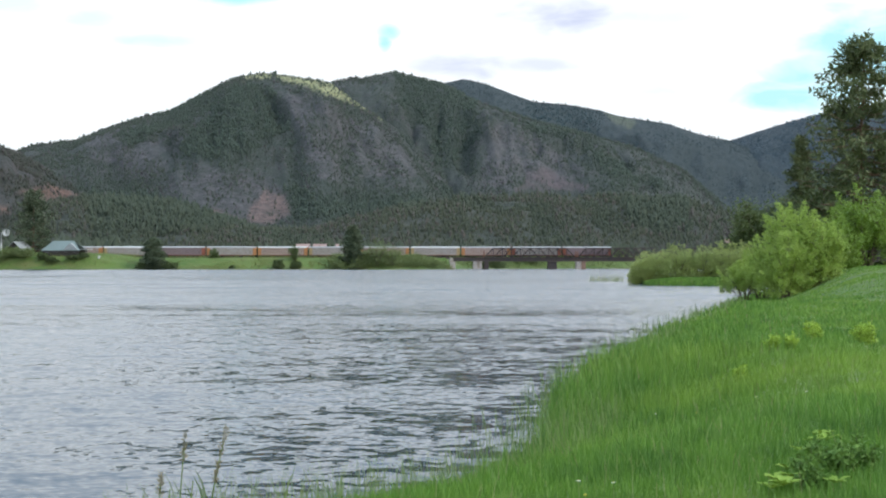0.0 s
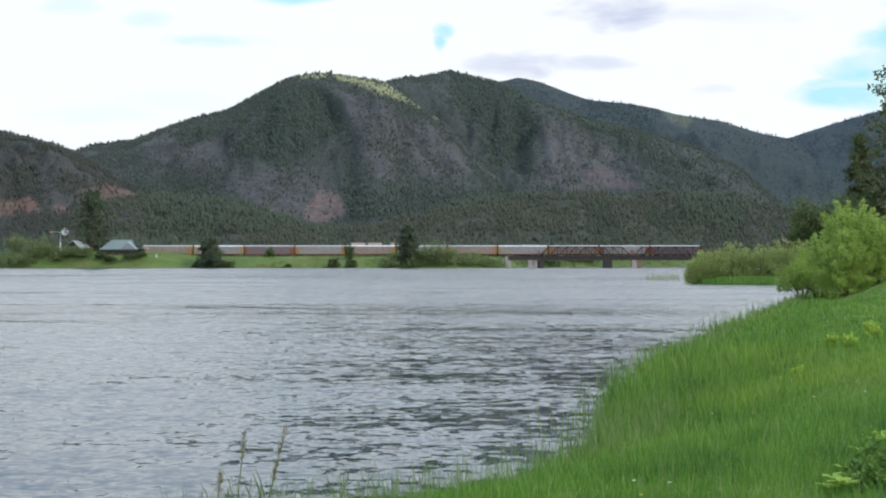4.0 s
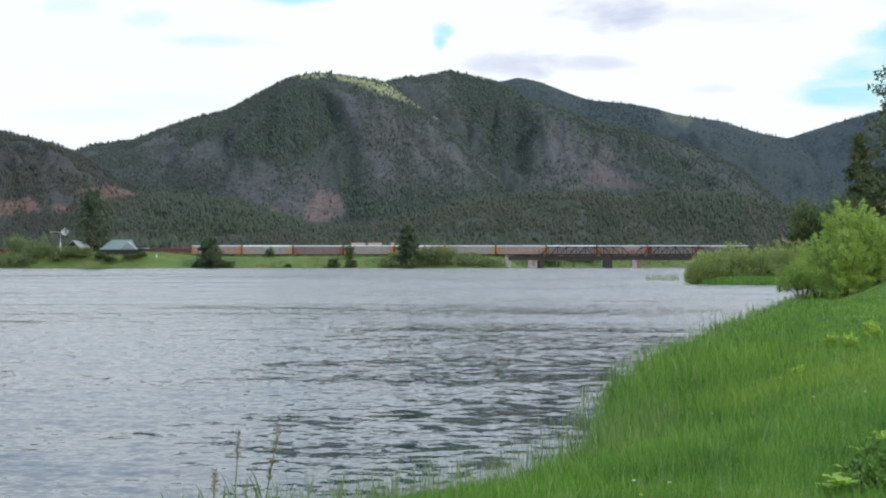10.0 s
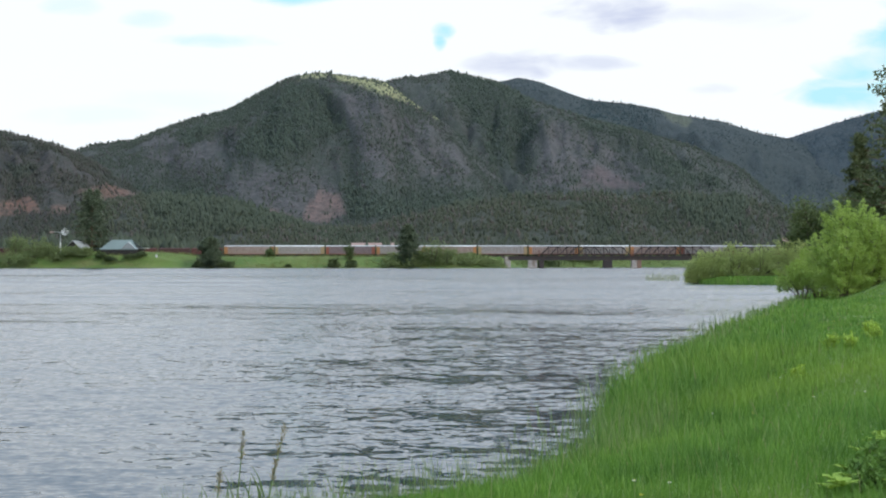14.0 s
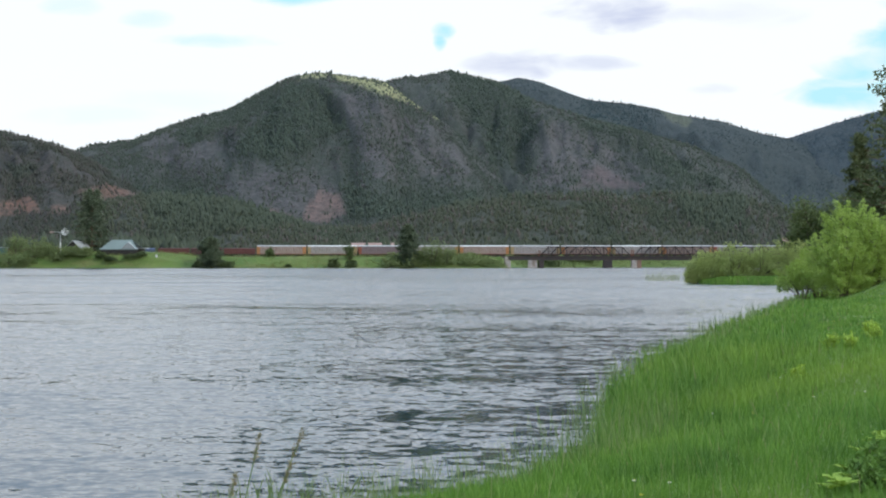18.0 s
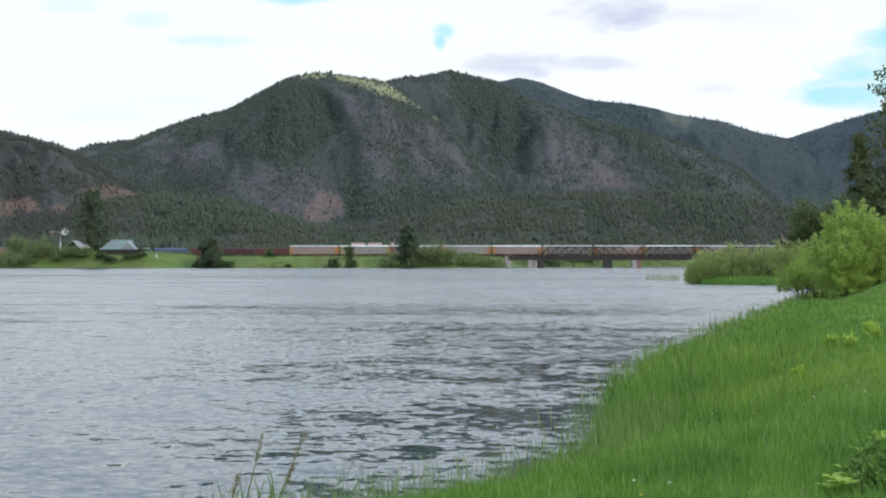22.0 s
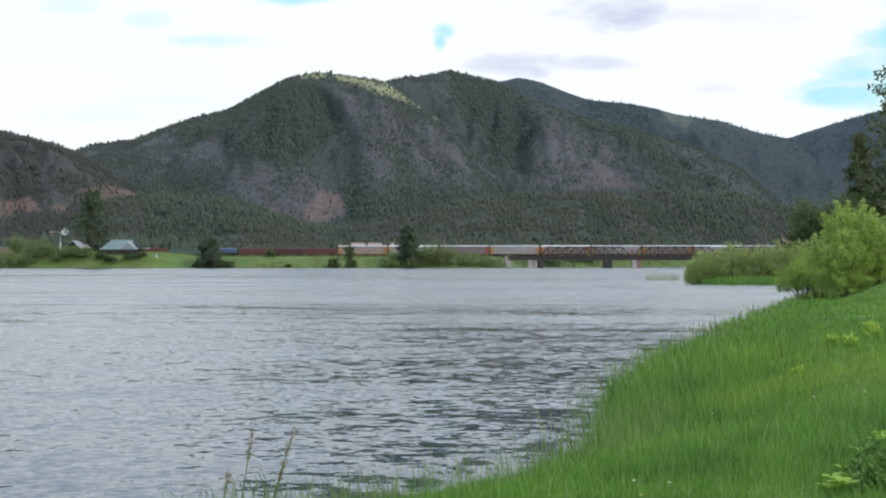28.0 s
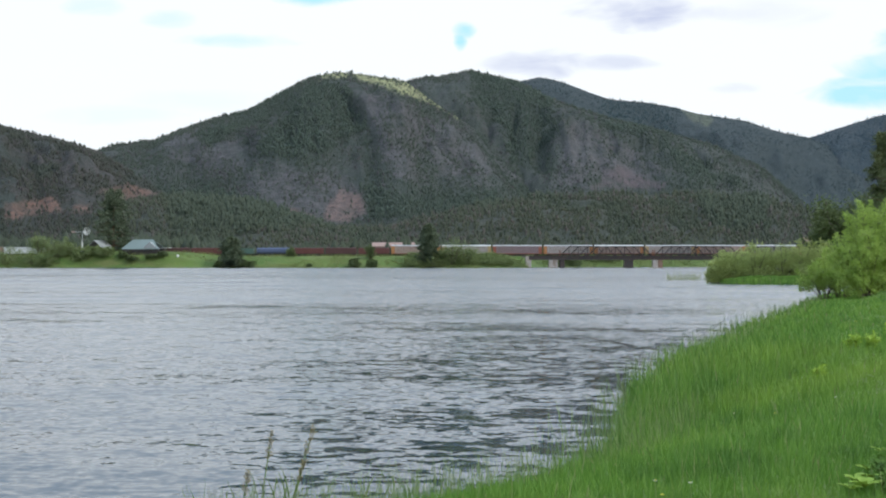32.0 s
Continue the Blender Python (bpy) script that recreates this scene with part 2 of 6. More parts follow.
def make_water_material():
    """Wind-rippled river: the slopes of the wavelets come from noise that rides with the water, seams and gusts stay in place."""
    k = Nodes("river_water")

    def slopes(where, size, detail, twist):
        t = k.n.new("ShaderNodeTexNoise")
        k.put(t.inputs["Vector"], where)
        t.inputs["Scale"].default_value, t.inputs["Detail"].default_value, t.inputs["Distortion"].default_value = size, detail, twist
        c = k.n.new("ShaderNodeSeparateColor")
        k.put(c.inputs[0], t.outputs["Color"])
        return [k.math("SUBTRACT", q, 0.5) for q in c.outputs[:2]]

    ob = k.coords("Object", (0.72, 1.0, 1.0))
    wd = k.coords("World", (0.22, 1.0, 1.0))
    pos = k.n.new("ShaderNodeSeparateXYZ")
    k.put(pos.inputs[0], k.coords("World"))
    x, y = pos.outputs[0], pos.outputs[1]
    gust = k.span(k.noise(wd, 0.06, 4, 0.6, 0.5), 0.36, 0.64)
    patch = k.span(k.noise(k.coords("World", (0.5, 1, 1)), 0.16, 3, 0.6, 0.4), 0.35, 0.65)
    # sheltered water off the near bank is smoother and mirrors more of the hills
    lee = k.math("MULTIPLY", k.span(k.math("ADD", x, k.math("MULTIPLY", patch, 9.0)), -2.0, 10.0), k.span(k.math("ADD", y, k.math("MULTIPLY", gust, 30.0)), 100.0, 45.0))
    # two seams in the current, far out
    seam = k.math("ABSOLUTE", k.math("DIVIDE", k.math("SUBTRACT", k.math("ADD", k.math("ADD", y, k.math("MULTIPLY", x, 0.45)), k.math("MULTIPLY", patch, 8.0)), 98.5), 4.2))
    seam = k.math("MULTIPLY", k.span(seam, 1.0, 0.2), k.math("MULTIPLY", k.span(x, -24.0, -14.0), k.span(x, 16.0, 2.0)))
    seam_2 = k.math("ABSOLUTE", k.math("DIVIDE", k.math("SUBTRACT", k.math("ADD", y, k.math("MULTIPLY", patch, 3.0)), 79.5), 1.6))
    seam_2 = k.math("MULTIPLY", k.span(seam_2, 1.0, 0.3), k.span(x, -14.0, -19.0))
    seam = k.math("MULTIPLY", k.math("MAXIMUM", seam, seam_2), k.span(k.noise(k.coords("World", (0.3, 0.9, 1)), 1.3, 4, 0.65, 0.5), 0.42, 0.58))
    # out to the west the wavelets are low and mirror the open sky
    west = k.span(k.math("DIVIDE", x, y), -0.02, -0.15)
    crest = slopes(k.coords("Object", (0.66, 1.0, 1.0)), 2.5, 3, 0.5)
    c, w, f = slopes(k.coords("Object", (0.75, 1.0, 1.0)), 3.1, 3, 0.4), slopes(ob, 0.9, 1, 0.2), slopes(ob, 9.0, 2, 0.3)
    both = []
    for i in (0, 1):
        v = k.math("MULTIPLY", c[i], k.math("SUBTRACT", k.math("SUBTRACT", 0.46, k.math("MULTIPLY", west, 0.17)), k.math("MULTIPLY", lee, 0.22)))
        v = k.math("ADD", v, k.math("MULTIPLY", crest[i], k.math("MULTIPLY", lee, 0.72)))
        v = k.math("ADD", v, k.math("MULTIPLY", w[i], 0.12))
        both.append(k.math("ADD", v, k.math("MULTIPLY", f[i], k.math("SUBTRACT", 0.30, k.math("MULTIPLY", lee, 0.14)))))
    # the wind sets the faces of the waves towards the near bank
    set_in = k.math("ADD", 0.034, k.math("MULTIPLY", gust, 0.035))
    set_in = k.math("ADD", set_in, k.math("MULTIPLY", k.span(y, 50.0, 170.0), 0.045))
    streaks = k.math("SUBTRACT", k.noise(k.coords("World", (0.09, 1.0, 1.0)), 0.22, 4, 0.65, 0.3), 0.5)
    bands = k.math("SUBTRACT", k.noise(k.coords("World", (0.12, 1.0, 1.0)), 0.055, 5, 0.7, 0.4), 0.5)
    set_in = k.math("ADD", set_in, k.math("MULTIPLY", streaks, k.math("ADD", 0.06, k.math("MULTIPLY", k.span(y, 40.0, 130.0), 0.22))))
    set_in = k.math("ADD", set_in, k.math("MULTIPLY", bands, k.math("MULTIPLY", k.span(y, 60.0, 260.0), 0.55)))
    set_in = k.math("SUBTRACT", set_in, k.math("MULTIPLY", lee, 0.092))
    set_in = k.math("ADD", set_in, k.math("MULTIPLY", west, 0.012))
    set_in = k.math("ADD", set_in, k.math("MULTIPLY", k.span(y, 34.0, 14.0), -0.015))
    set_in = k.math("SUBTRACT", set_in, k.math("MULTIPLY", seam, 0.10))
    vec = k.n.new("ShaderNodeCombineXYZ")
    k.put(vec.inputs[0], k.math("MULTIPLY", both[0], 0.6))
    k.put(vec.inputs[1], k.math("MULTIPLY", k.math("ADD", both[1], set_in), -1.0))
    vec.inputs[2].default_value = 1.0
    unit = k.n.new("ShaderNodeVectorMath")
    unit.operation = "NORMALIZE"
    k.put(unit.inputs[0], vec.outputs[0])
    k.l.new(unit.outputs[0], k.bsdf.inputs["Normal"])
    k.bsdf.inputs["IOR"].default_value = 1.33
    silt = k.mix(k.noise(wd, 0.03, 3), (0.024, 0.050, 0.068), (0.037, 0.066, 0.086))
    return k.done(silt, 0.07)


M = {
    "turf": make_ground_material(), "water": make_water_material(),
    "blade": make_blade_material(),
    "dry": leaf("dry_grass_head", (0.19, 0.17, 0.08), (0.34, 0.29, 0.16), 0.8, 0.2),
    "reed": leaf("reed_grass", (0.10, 0.19, 0.045), (0.25, 0.33, 0.11), 0.6, 0.3),
    "bush": leaf("bright_leaf", (0.205, 0.325, 0.052), (0.440, 0.570, 0.140), 0.6, 0.55, 0.5),
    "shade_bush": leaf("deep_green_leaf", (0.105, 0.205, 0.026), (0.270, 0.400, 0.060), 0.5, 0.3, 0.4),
    "willow": leaf("willow_leaf", (0.275, 0.350, 0.080), (0.560, 0.620, 0.235), 0.6, 0.45, 0.3),
    "dark_leaf": leaf("cottonwood_leaf", (0.066, 0.102, 0.032), (0.148, 0.192, 0.064), 0.7, 0.3, 0.2),
    "needle": leaf("pine_needle", (0.058, 0.088, 0.034), (0.150, 0.178, 0.066), 0.7, 0.2, 0.2),
    "far_needle": leaf("conifer_needle", (0.052, 0.082, 0.046), (0.118, 0.150, 0.078), 0.8, 0.05, 0.1),
    "scrub": leaf("scrub_leaf", (0.056, 0.088, 0.028), (0.125, 0.165, 0.055), 0.7, 0.2, 0.1),
    "pale_scrub": leaf("pale_scrub_leaf", (0.105, 0.155, 0.050), (0.225, 0.275, 0.100), 0.7, 0.25, 0.1),
    "tops": leaf("grass_top", (0.20, 0.29, 0.09), (0.36, 0.37, 0.17), 0.7, 0.3),
    "spurge": leaf("spurge_leaf", (0.21, 0.37, 0.035), (0.42, 0.56, 0.075), 0.6, 0.3, 0.5),
    "field": leaf("field_grass", (0.110, 0.155, 0.036), (0.240, 0.265, 0.085), 0.7, 0.25, 0.06),
    "herb": leaf("herb_leaf", (0.062, 0.140, 0.024), (0.150, 0.270, 0.050), 0.85, 0.25, 0.8),
    "weed": leaf("weed_leaf", (0.14, 0.26, 0.028), (0.33, 0.47, 0.075), 0.85, 0.25, 0.5),
    "petal_white": leaf("white_petal", (0.70, 0.70, 0.66), (0.82, 0.82, 0.80), 0.6, 0.2),
    "petal_yellow": leaf("yellow_petal", (0.55, 0.48, 0.05), (0.72, 0.66, 0.10), 0.6, 0.2),
    "bark": bark("bark", (0.06, 0.045, 0.035), (0.16, 0.12, 0.09)),
    "pine_bark": bark("pine_bark", (0.07, 0.045, 0.03), (0.22, 0.13, 0.08)),
}


# ---------------------------------------------------------------- mesh helpers
def mesh_of(name, verts, faces, material=None, smooth=False):
    """A mesh from arrays; faces is one array (n, 3) or (n, 4), or a list of lists."""
    me = bpy.data.meshes.new(name)
    if isinstance(faces, np.ndarray):
        n, k = faces.shape
        me.vertices.add(len(verts))
        me.vertices.foreach_set("co", np.asarray(verts, dtype=np.float32).ravel())
        me.loops.add(n * k)
        me.loops.foreach_set("vertex_index", faces.astype(np.int32).ravel())
        me.polygons.add(n)
        me.polygons.foreach_set("loop_start", np.arange(0, n * k, k, dtype=np.int32))
        me.update(calc_edges=True)
    else:
        me.from_pydata([tuple(v) for v in verts], [], faces)
    if smooth:
        me.polygons.foreach_set("use_smooth", np.ones(len(me.polygons), dtype=bool))
    if material:
        me.materials.append(material)
    return me


def part(name, shape, material, parent, label=""):
    """Links a bmesh or a mesh as one mesh object under a thing or a part."""
    if isinstance(shape, bmesh.types.BMesh):
        me = bpy.data.meshes.new(name)
        shape.to_mesh(me)
        shape.free()
    else:
        me = shape
    if material and not me.materials:
        me.materials.append(material)
    ob = new(name, me)
    ob.parent = parent
    return tagged(ob, label)


def thing(name, m, label, category, group="", kind=""):
    ob = new(name)
    ob.empty_display_size = 0.3
    ob.matrix_world = m
    return tagged(ob, label, category, group, kind)


def box(bm, x0, x1, y0, y1, z0, z1, bevel=0.0):
    r = bmesh.ops.create_cube(bm, size=1, matrix=Matrix.Translation(((x0 + x1) / 2, (y0 + y1) / 2, (z0 + z1) / 2))
                              @ Matrix.Diagonal((x1 - x0, y1 - y0, z1 - z0, 1)))
    if bevel:
        edges = {e for v in r["verts"] for e in v.link_edges}
        bmesh.ops.bevel(bm, geom=list(edges), offset=bevel, segments=1, affect="EDGES")
    return bm


def boxes(*rows, bevel=0.0):
    bm = bmesh.new()
    for r in rows:
        box(bm, *r, bevel=bevel)
    return bm


def rod(bm, a, b, r0, r1=None, sides=6):
    """A tapered round bar from a to b."""
    a, b = Vector(a), Vector(b)
    r1 = r0 if r1 is None else r1
    turn = (b - a).to_track_quat("Z", "Y").to_matrix().to_4x4()
    bmesh.ops.create_cone(bm, cap_ends=True, segments=sides, radius1=r0, radius2=r1, depth=(b - a).length,
                          matrix=Matrix.Translation((a + b) / 2) @ turn)
    return bm


def smoothstep(x):
    x = np.clip(x, 0, 1)
    return x * x * (3 - 2 * x)


def value_noise(x, y, seed=0):
    """Smooth noise on arrays, about -1 to 1."""
    rng = np.random.RandomState(seed)
    table = rng.rand(256, 256) * 2 - 1
    xi, yi = np.floor(x).astype(int), np.floor(y).astype(int)
    fx, fy = smoothstep(x - xi), smoothstep(y - yi)
    a, b = table[xi % 256, yi % 256], table[(xi + 1) % 256, yi % 256]
    c, d = table[xi % 256, (yi + 1) % 256], table[(xi + 1) % 256, (yi + 1) % 256]
    return (a * (1 - fx) + b * fx) * (1 - fy) + (c * (1 - fx) + d * fx) * fy


def fractal(x, y, seed=0, octaves=4):
    total, size = 0, 1.0
    for i in range(octaves):
        total = total + value_noise(x / size, y / size, seed + i) * size
        size /= 2
    return total / 1.9


# ---------------------------------------------------------------- the plan: shores and ground
NEAR_LAND = [(-5000, -900), (-400, -60), (-60, -2), (-20, 6.5), (-6, 11.8), (-2.4, 15.8), (-0.9, 17.8), (0.5, 19.1), (1.5, 20.6), (2.1, 22.9), (2.85, 26.2), (3.7, 31.6),
             (6.9, 46), (12.9, 69), (23.6, 105), (31.5, 134), (35.5, 146), (43, 163), (53, 183), (58, 193), (54, 199), (42, 199), (37, 206), (37, 235),
             (50, 270), (90, 330), (160, 480), (230, 700), (300, 840), (420, 1000), (900, 1500), (5000, 1700), (5000, -5000),
             (-5000, -5000)]
FAR_LAND = [(-5000, 1000), (-1200, 815), (-300, 800), (20, 800), (33, 806), (36, 840), (60, 884), (150, 930), (260, 1000),
            (350, 1150), (850, 1700), (5000, 1900), (5000, 5000), (-5000, 5000)]
TRACK, RAIL = 830.0, 6.6   # how far the line runs, and the height of its rails


def shore(poly, x, y):
    """How far inside a polygon the points lie, in metres; below nought outside."""
    x, y = np.asarray(x, float), np.asarray(y, float)
    best, inside = np.full(x.shape, 1e9), np.zeros(x.shape, bool)
    for (ax, ay), (bx, by) in zip(poly, poly[1:] + poly[:1]):
        dx, dy = bx - ax, by - ay
        t = np.clip(((x - ax) * dx + (y - ay) * dy) / (dx * dx + dy * dy), 0, 1)
        best = np.minimum(best, np.hypot(x - ax - t * dx, y - ay - t * dy))
        if ay != by:
            cross = ((ay > y) != (by > y)) & (x < dx * (y - ay) / dy + ax)
            inside ^= cross
    return np.where(inside, best, -best)


def ground_height(x, y):
    x, y = np.asarray(x, float), np.asarray(y, float)
    near, far = shore(NEAR_LAND, x, y), shore(FAR_LAND, x, y)
    wob = fractal(x * 0.12 + 40, y * 0.12 + 40, 3, 3)
    near = near + wob * np.clip(near * 0.2, -0.6, 0.6)
    bank = 1.25 * smoothstep(near / 5.5) + 0.85 * smoothstep((near - 14) / 60) + 0.10 * wob * smoothstep(near / 4)
    # upstream the bank has a low toe and a higher back
    rise = smoothstep((y - 58) / 45)
    bank = bank * (1 - rise) + rise * (2.5 * smoothstep((near - 3.0) / 8) + 0.22 * smoothstep(near / 2.5) + 0.10 * wob * smoothstep(near / 4))
    islet = smoothstep((y - 185) / 12)          # the low point with the willows
    bank = bank * (1 - islet) + islet * (0.35 * smoothstep(near / 3) + 3.0 * smoothstep((near - 60) / 120))
    away = 6.2 * smoothstep(far / 19) ** 0.8 + 0.22 * wob * smoothstep(far / 10)
    bed = -1.6 * smoothstep(-np.maximum(near, far) / 6)
    z = np.where(near > 0, bank, np.where(far > 0, away, bed))
    # the railway embankment on the far side
    away_knoll = 3.0 * np.exp(-((x + 186) / 46) ** 4) * np.exp(-((y - 814) / 12.5) ** 4)
    z = z + np.where(far > 0, away_knoll, 0)
    # the terrace on which the houses stand
    terrace = 6.9 * np.exp(-((x + 184) / 44) ** 6) * smoothstep((y - 800.5) / 6) * (y < 826)
    z = np.where(far > 0, np.maximum(z, terrace), z)
    dam = 6.25 - np.clip(np.abs(y - TRACK) - 3.2, 0, 50) * 0.6
    return np.where((x < 33) & (far > 0) & (dam > z), dam, z)


def make_ground():
    ang = np.radians(np.concatenate([np.arange(-180, -24, 4), np.arange(-24, 24, 0.2), np.arange(24, 180, 4)]))
    rad = np.concatenate([[0.0], np.arange(1, 30, 0.5), np.arange(30, 150, 3), np.arange(150, 780, 12), np.arange(780, 850, 1.6),
                          np.arange(850, 1000, 10), np.arange(1000, 4950, 80)])
    a, r = np.meshgrid(ang, rad, indexing="ij")
    x, y = np.sin(a) * r, np.cos(a) * r
    z = ground_height(x, y)
    n, k = a.shape
    i = np.arange(n)[:, None] * k + np.arange(k - 1)[None, :]
    j = (np.arange(n)[:, None] + 1) % n * k + np.arange(k - 1)[None, :]
    faces = np.stack([i, i + 1, j + 1, j], -1).reshape(-1, 4)
    me = mesh_of("ground", np.stack([x, y, z], -1).reshape(-1, 3), faces[:, ::-1], M["turf"], True)
    tagged(new("ground", me), "green grassy river banks and valley floor", "ground", kind="structure")


def make_water():
    bm = bmesh.new()
    bmesh.ops.create_grid(bm, x_segments=40, y_segments=20, size=1, matrix=Matrix.Diagonal((2600, 1000, 1, 1)))
    me = bpy.data.meshes.new("river")
    bm.to_mesh(me)
    bm.free()
    me.materials.append(M["water"])
    ob = new("river", me)
    ob.location = (200, 700, 0)
    return tagged(ob, "wide grey river with small wind ripples", "water", kind="structure")


make_ground()
river = make_water()


# ---------------------------------------------------------------- mountains
# each ridge: how far its foot and crest lie, and the crest's line as (tangent of the bearing, tangent of the height)
def crest_line(rows):
    xs, ys = zip(*rows)
    return lambda u: np.interp(u, xs, ys)


RIDGES = {
    "hill_west": dict(foot=1180, top=1800, line=[(-0.62, 0.0978), (-0.48, 0.1098), (-0.38, 0.1028), (-0.31, 0.0898), (-0.293, 0.0858),
                      (-0.272, 0.0808), (-0.256, 0.0768), (-0.245, 0.0723), (-0.232, 0.0658), (-0.215, 0.0558), (-0.198, 0.0418),
                      (-0.18, 0.0258), (-0.16, 0.0098), (-0.15, 0.0000)], reach=(-0.62, -0.15), seed=11, rough=0.17, trees=18000, tall=(2.2, 5.0)),
    "mountain_front": dict(foot=1500, top=2650, line=[(-0.60, 0.0480), (-0.30, 0.0640), (-0.26, 0.0710), (-0.247, 0.0725), (-0.234, 0.0770),
                      (-0.205, 0.0810), (-0.181, 0.0900), (-0.163, 0.0960), (-0.144, 0.1000), (-0.125, 0.1100), (-0.1070, 0.1198),
                      (-0.0950, 0.1242), (-0.0840, 0.1262), (-0.0680, 0.1248), (-0.0460, 0.1215), (-0.0380, 0.1190), (-0.0300, 0.1138), (-0.015, 0.1025),
                      (0.006, 0.0900), (0.02, 0.0760), (0.04, 0.0580), (0.07, 0.0410), (0.11, 0.0260), (0.16, 0.0100), (0.20, 0.0000)],
                      reach=(-0.60, 0.20), seed=23, rough=0.10, trees=60000, tall=(2.2, 5.2)),
    "mountain_middle": dict(foot=1700, top=3300, line=[(-0.20, 0.0588), (-0.10, 0.0968), (-0.050, 0.1148), (-0.038, 0.1193), (-0.024, 0.1230),
                      (-0.017, 0.1223), (-0.008, 0.1248), (0.004, 0.1266), (0.013, 0.1248), (0.027, 0.1210), (0.038, 0.1183), (0.052, 0.1108),
                      (0.068, 0.1048), (0.083, 0.1000), (0.10, 0.0945), (0.13, 0.0870), (0.165, 0.0770), (0.195, 0.0640), (0.22, 0.0440),
                      (0.24, 0.0240), (0.26, 0.0)], reach=(-0.20, 0.26), seed=37, rough=0.13, trees=40000, tall=(2.6, 5.8)),
    "mountain_back": dict(foot=2600, top=4100, line=[(-0.05, 0.08), (0.020, 0.112), (0.036, 0.1195), (0.050, 0.1228), (0.064, 0.1198), (0.08, 0.1138),
                      (0.097, 0.1075), (0.105, 0.1068), (0.118, 0.1058), (0.137, 0.1028), (0.157, 0.0978), (0.185, 0.0935), (0.208, 0.0862),
                      (0.227, 0.0822), (0.26, 0.07), (0.30, 0.05), (0.36, 0.02)], reach=(-0.05, 0.36), seed=41, rough=0.07, trees=13000, tall=(3.0, 5.5)),
    "mountain_east": dict(foot=2900, top=4450, line=[(0.12, 0.05), (0.18, 0.068), (0.213, 0.079), (0.228, 0.0822), (0.247, 0.0882), (0.268, 0.0948),
                      (0.293, 0.101), (0.32, 0.106), (0.37, 0.112), (0.45, 0.11), (0.60, 0.10)], reach=(0.12, 0.60), seed=53, rough=0.05,
                      trees=13000, tall=(3.0, 5.5)),
    "foothill": dict(foot=1080, top=1500, line=[(-0.40, 0.026), (-0.29, 0.030), (-0.20, 0.043), (-0.14, 0.039), (-0.105, 0.028), (-0.085, 0.0215), (-0.05, 0.022), (0.0, 0.035), (0.05, 0.043), (0.10, 0.045),
                     (0.16, 0.044), (0.20, 0.041), (0.226, 0.034), (0.26, 0.028), (0.40, 0.03), (0.55, 0.02)], reach=(-0.40, 0.55), seed=61, rough=0.10,
                     trees=32000, tall=(2.2, 5.4)),
}
# zones on the slopes: outlines as (bearing, height) in thousandths of the distance
SCREE = {"hill_west": [[(-241, 49.0), (-222, 52.4), (-201, 46.8), (-200, 39.7), (-215, 36.3), (-234, 36.3)],
             [(-305, 39.3), (-272, 45.7), (-267, 33.7), (-305, 28.8)],
             [(-261, 40.0), (-249, 38.5), (-247, 33.3), (-259, 32.6)]],
         "mountain_front": [[(-82, 47.9), (-69, 44.5), (-64, 33.3), (-74, 25.8), (-94, 26.6), (-89, 38.2)],
             [(-116, 35.6), (-97, 30.7), (-96, 26.6), (-113, 27.7)]],
         "mountain_middle": [[(92, 61.4), (106, 63.2), (113, 58.0), (135, 52.4), (131, 48.3), (106, 48.3), (84, 47.5)]]}
# open crests: real grass and bare earth, plus painted sunlight along the rim
LIT_BALD = {"mountain_front": [[(-97, 119.4), (-97, 129.1), (-84, 132.9), (-74, 129.9), (-77, 122.4), (-88, 122.0)],
             [(-77, 131.0), (-54, 129.1), (-31, 121.6), (-9, 112.3), (2, 99.0), (-4, 95.0), (-16, 99.0), (-31, 107.5), (-46, 113.8), (-61, 118.3), (-73, 121.3)]],
        "mountain_middle": [[(63, 111.2), (70, 108.5), (82, 99.2), (80, 96.9), (69, 104.4)]],
        "mountain_back": [[(143, 102.9), (154, 101.0), (165, 93.6), (161, 90.9), (148, 95.1)]],
        "hill_west": [[(-282, 93.6), (-271, 89.8), (-260, 82.3), (-261, 75.2), (-278, 82.0)],
             [(-305, 102.9), (-287, 97.3), (-285, 85.7), (-305, 90.2)]]}
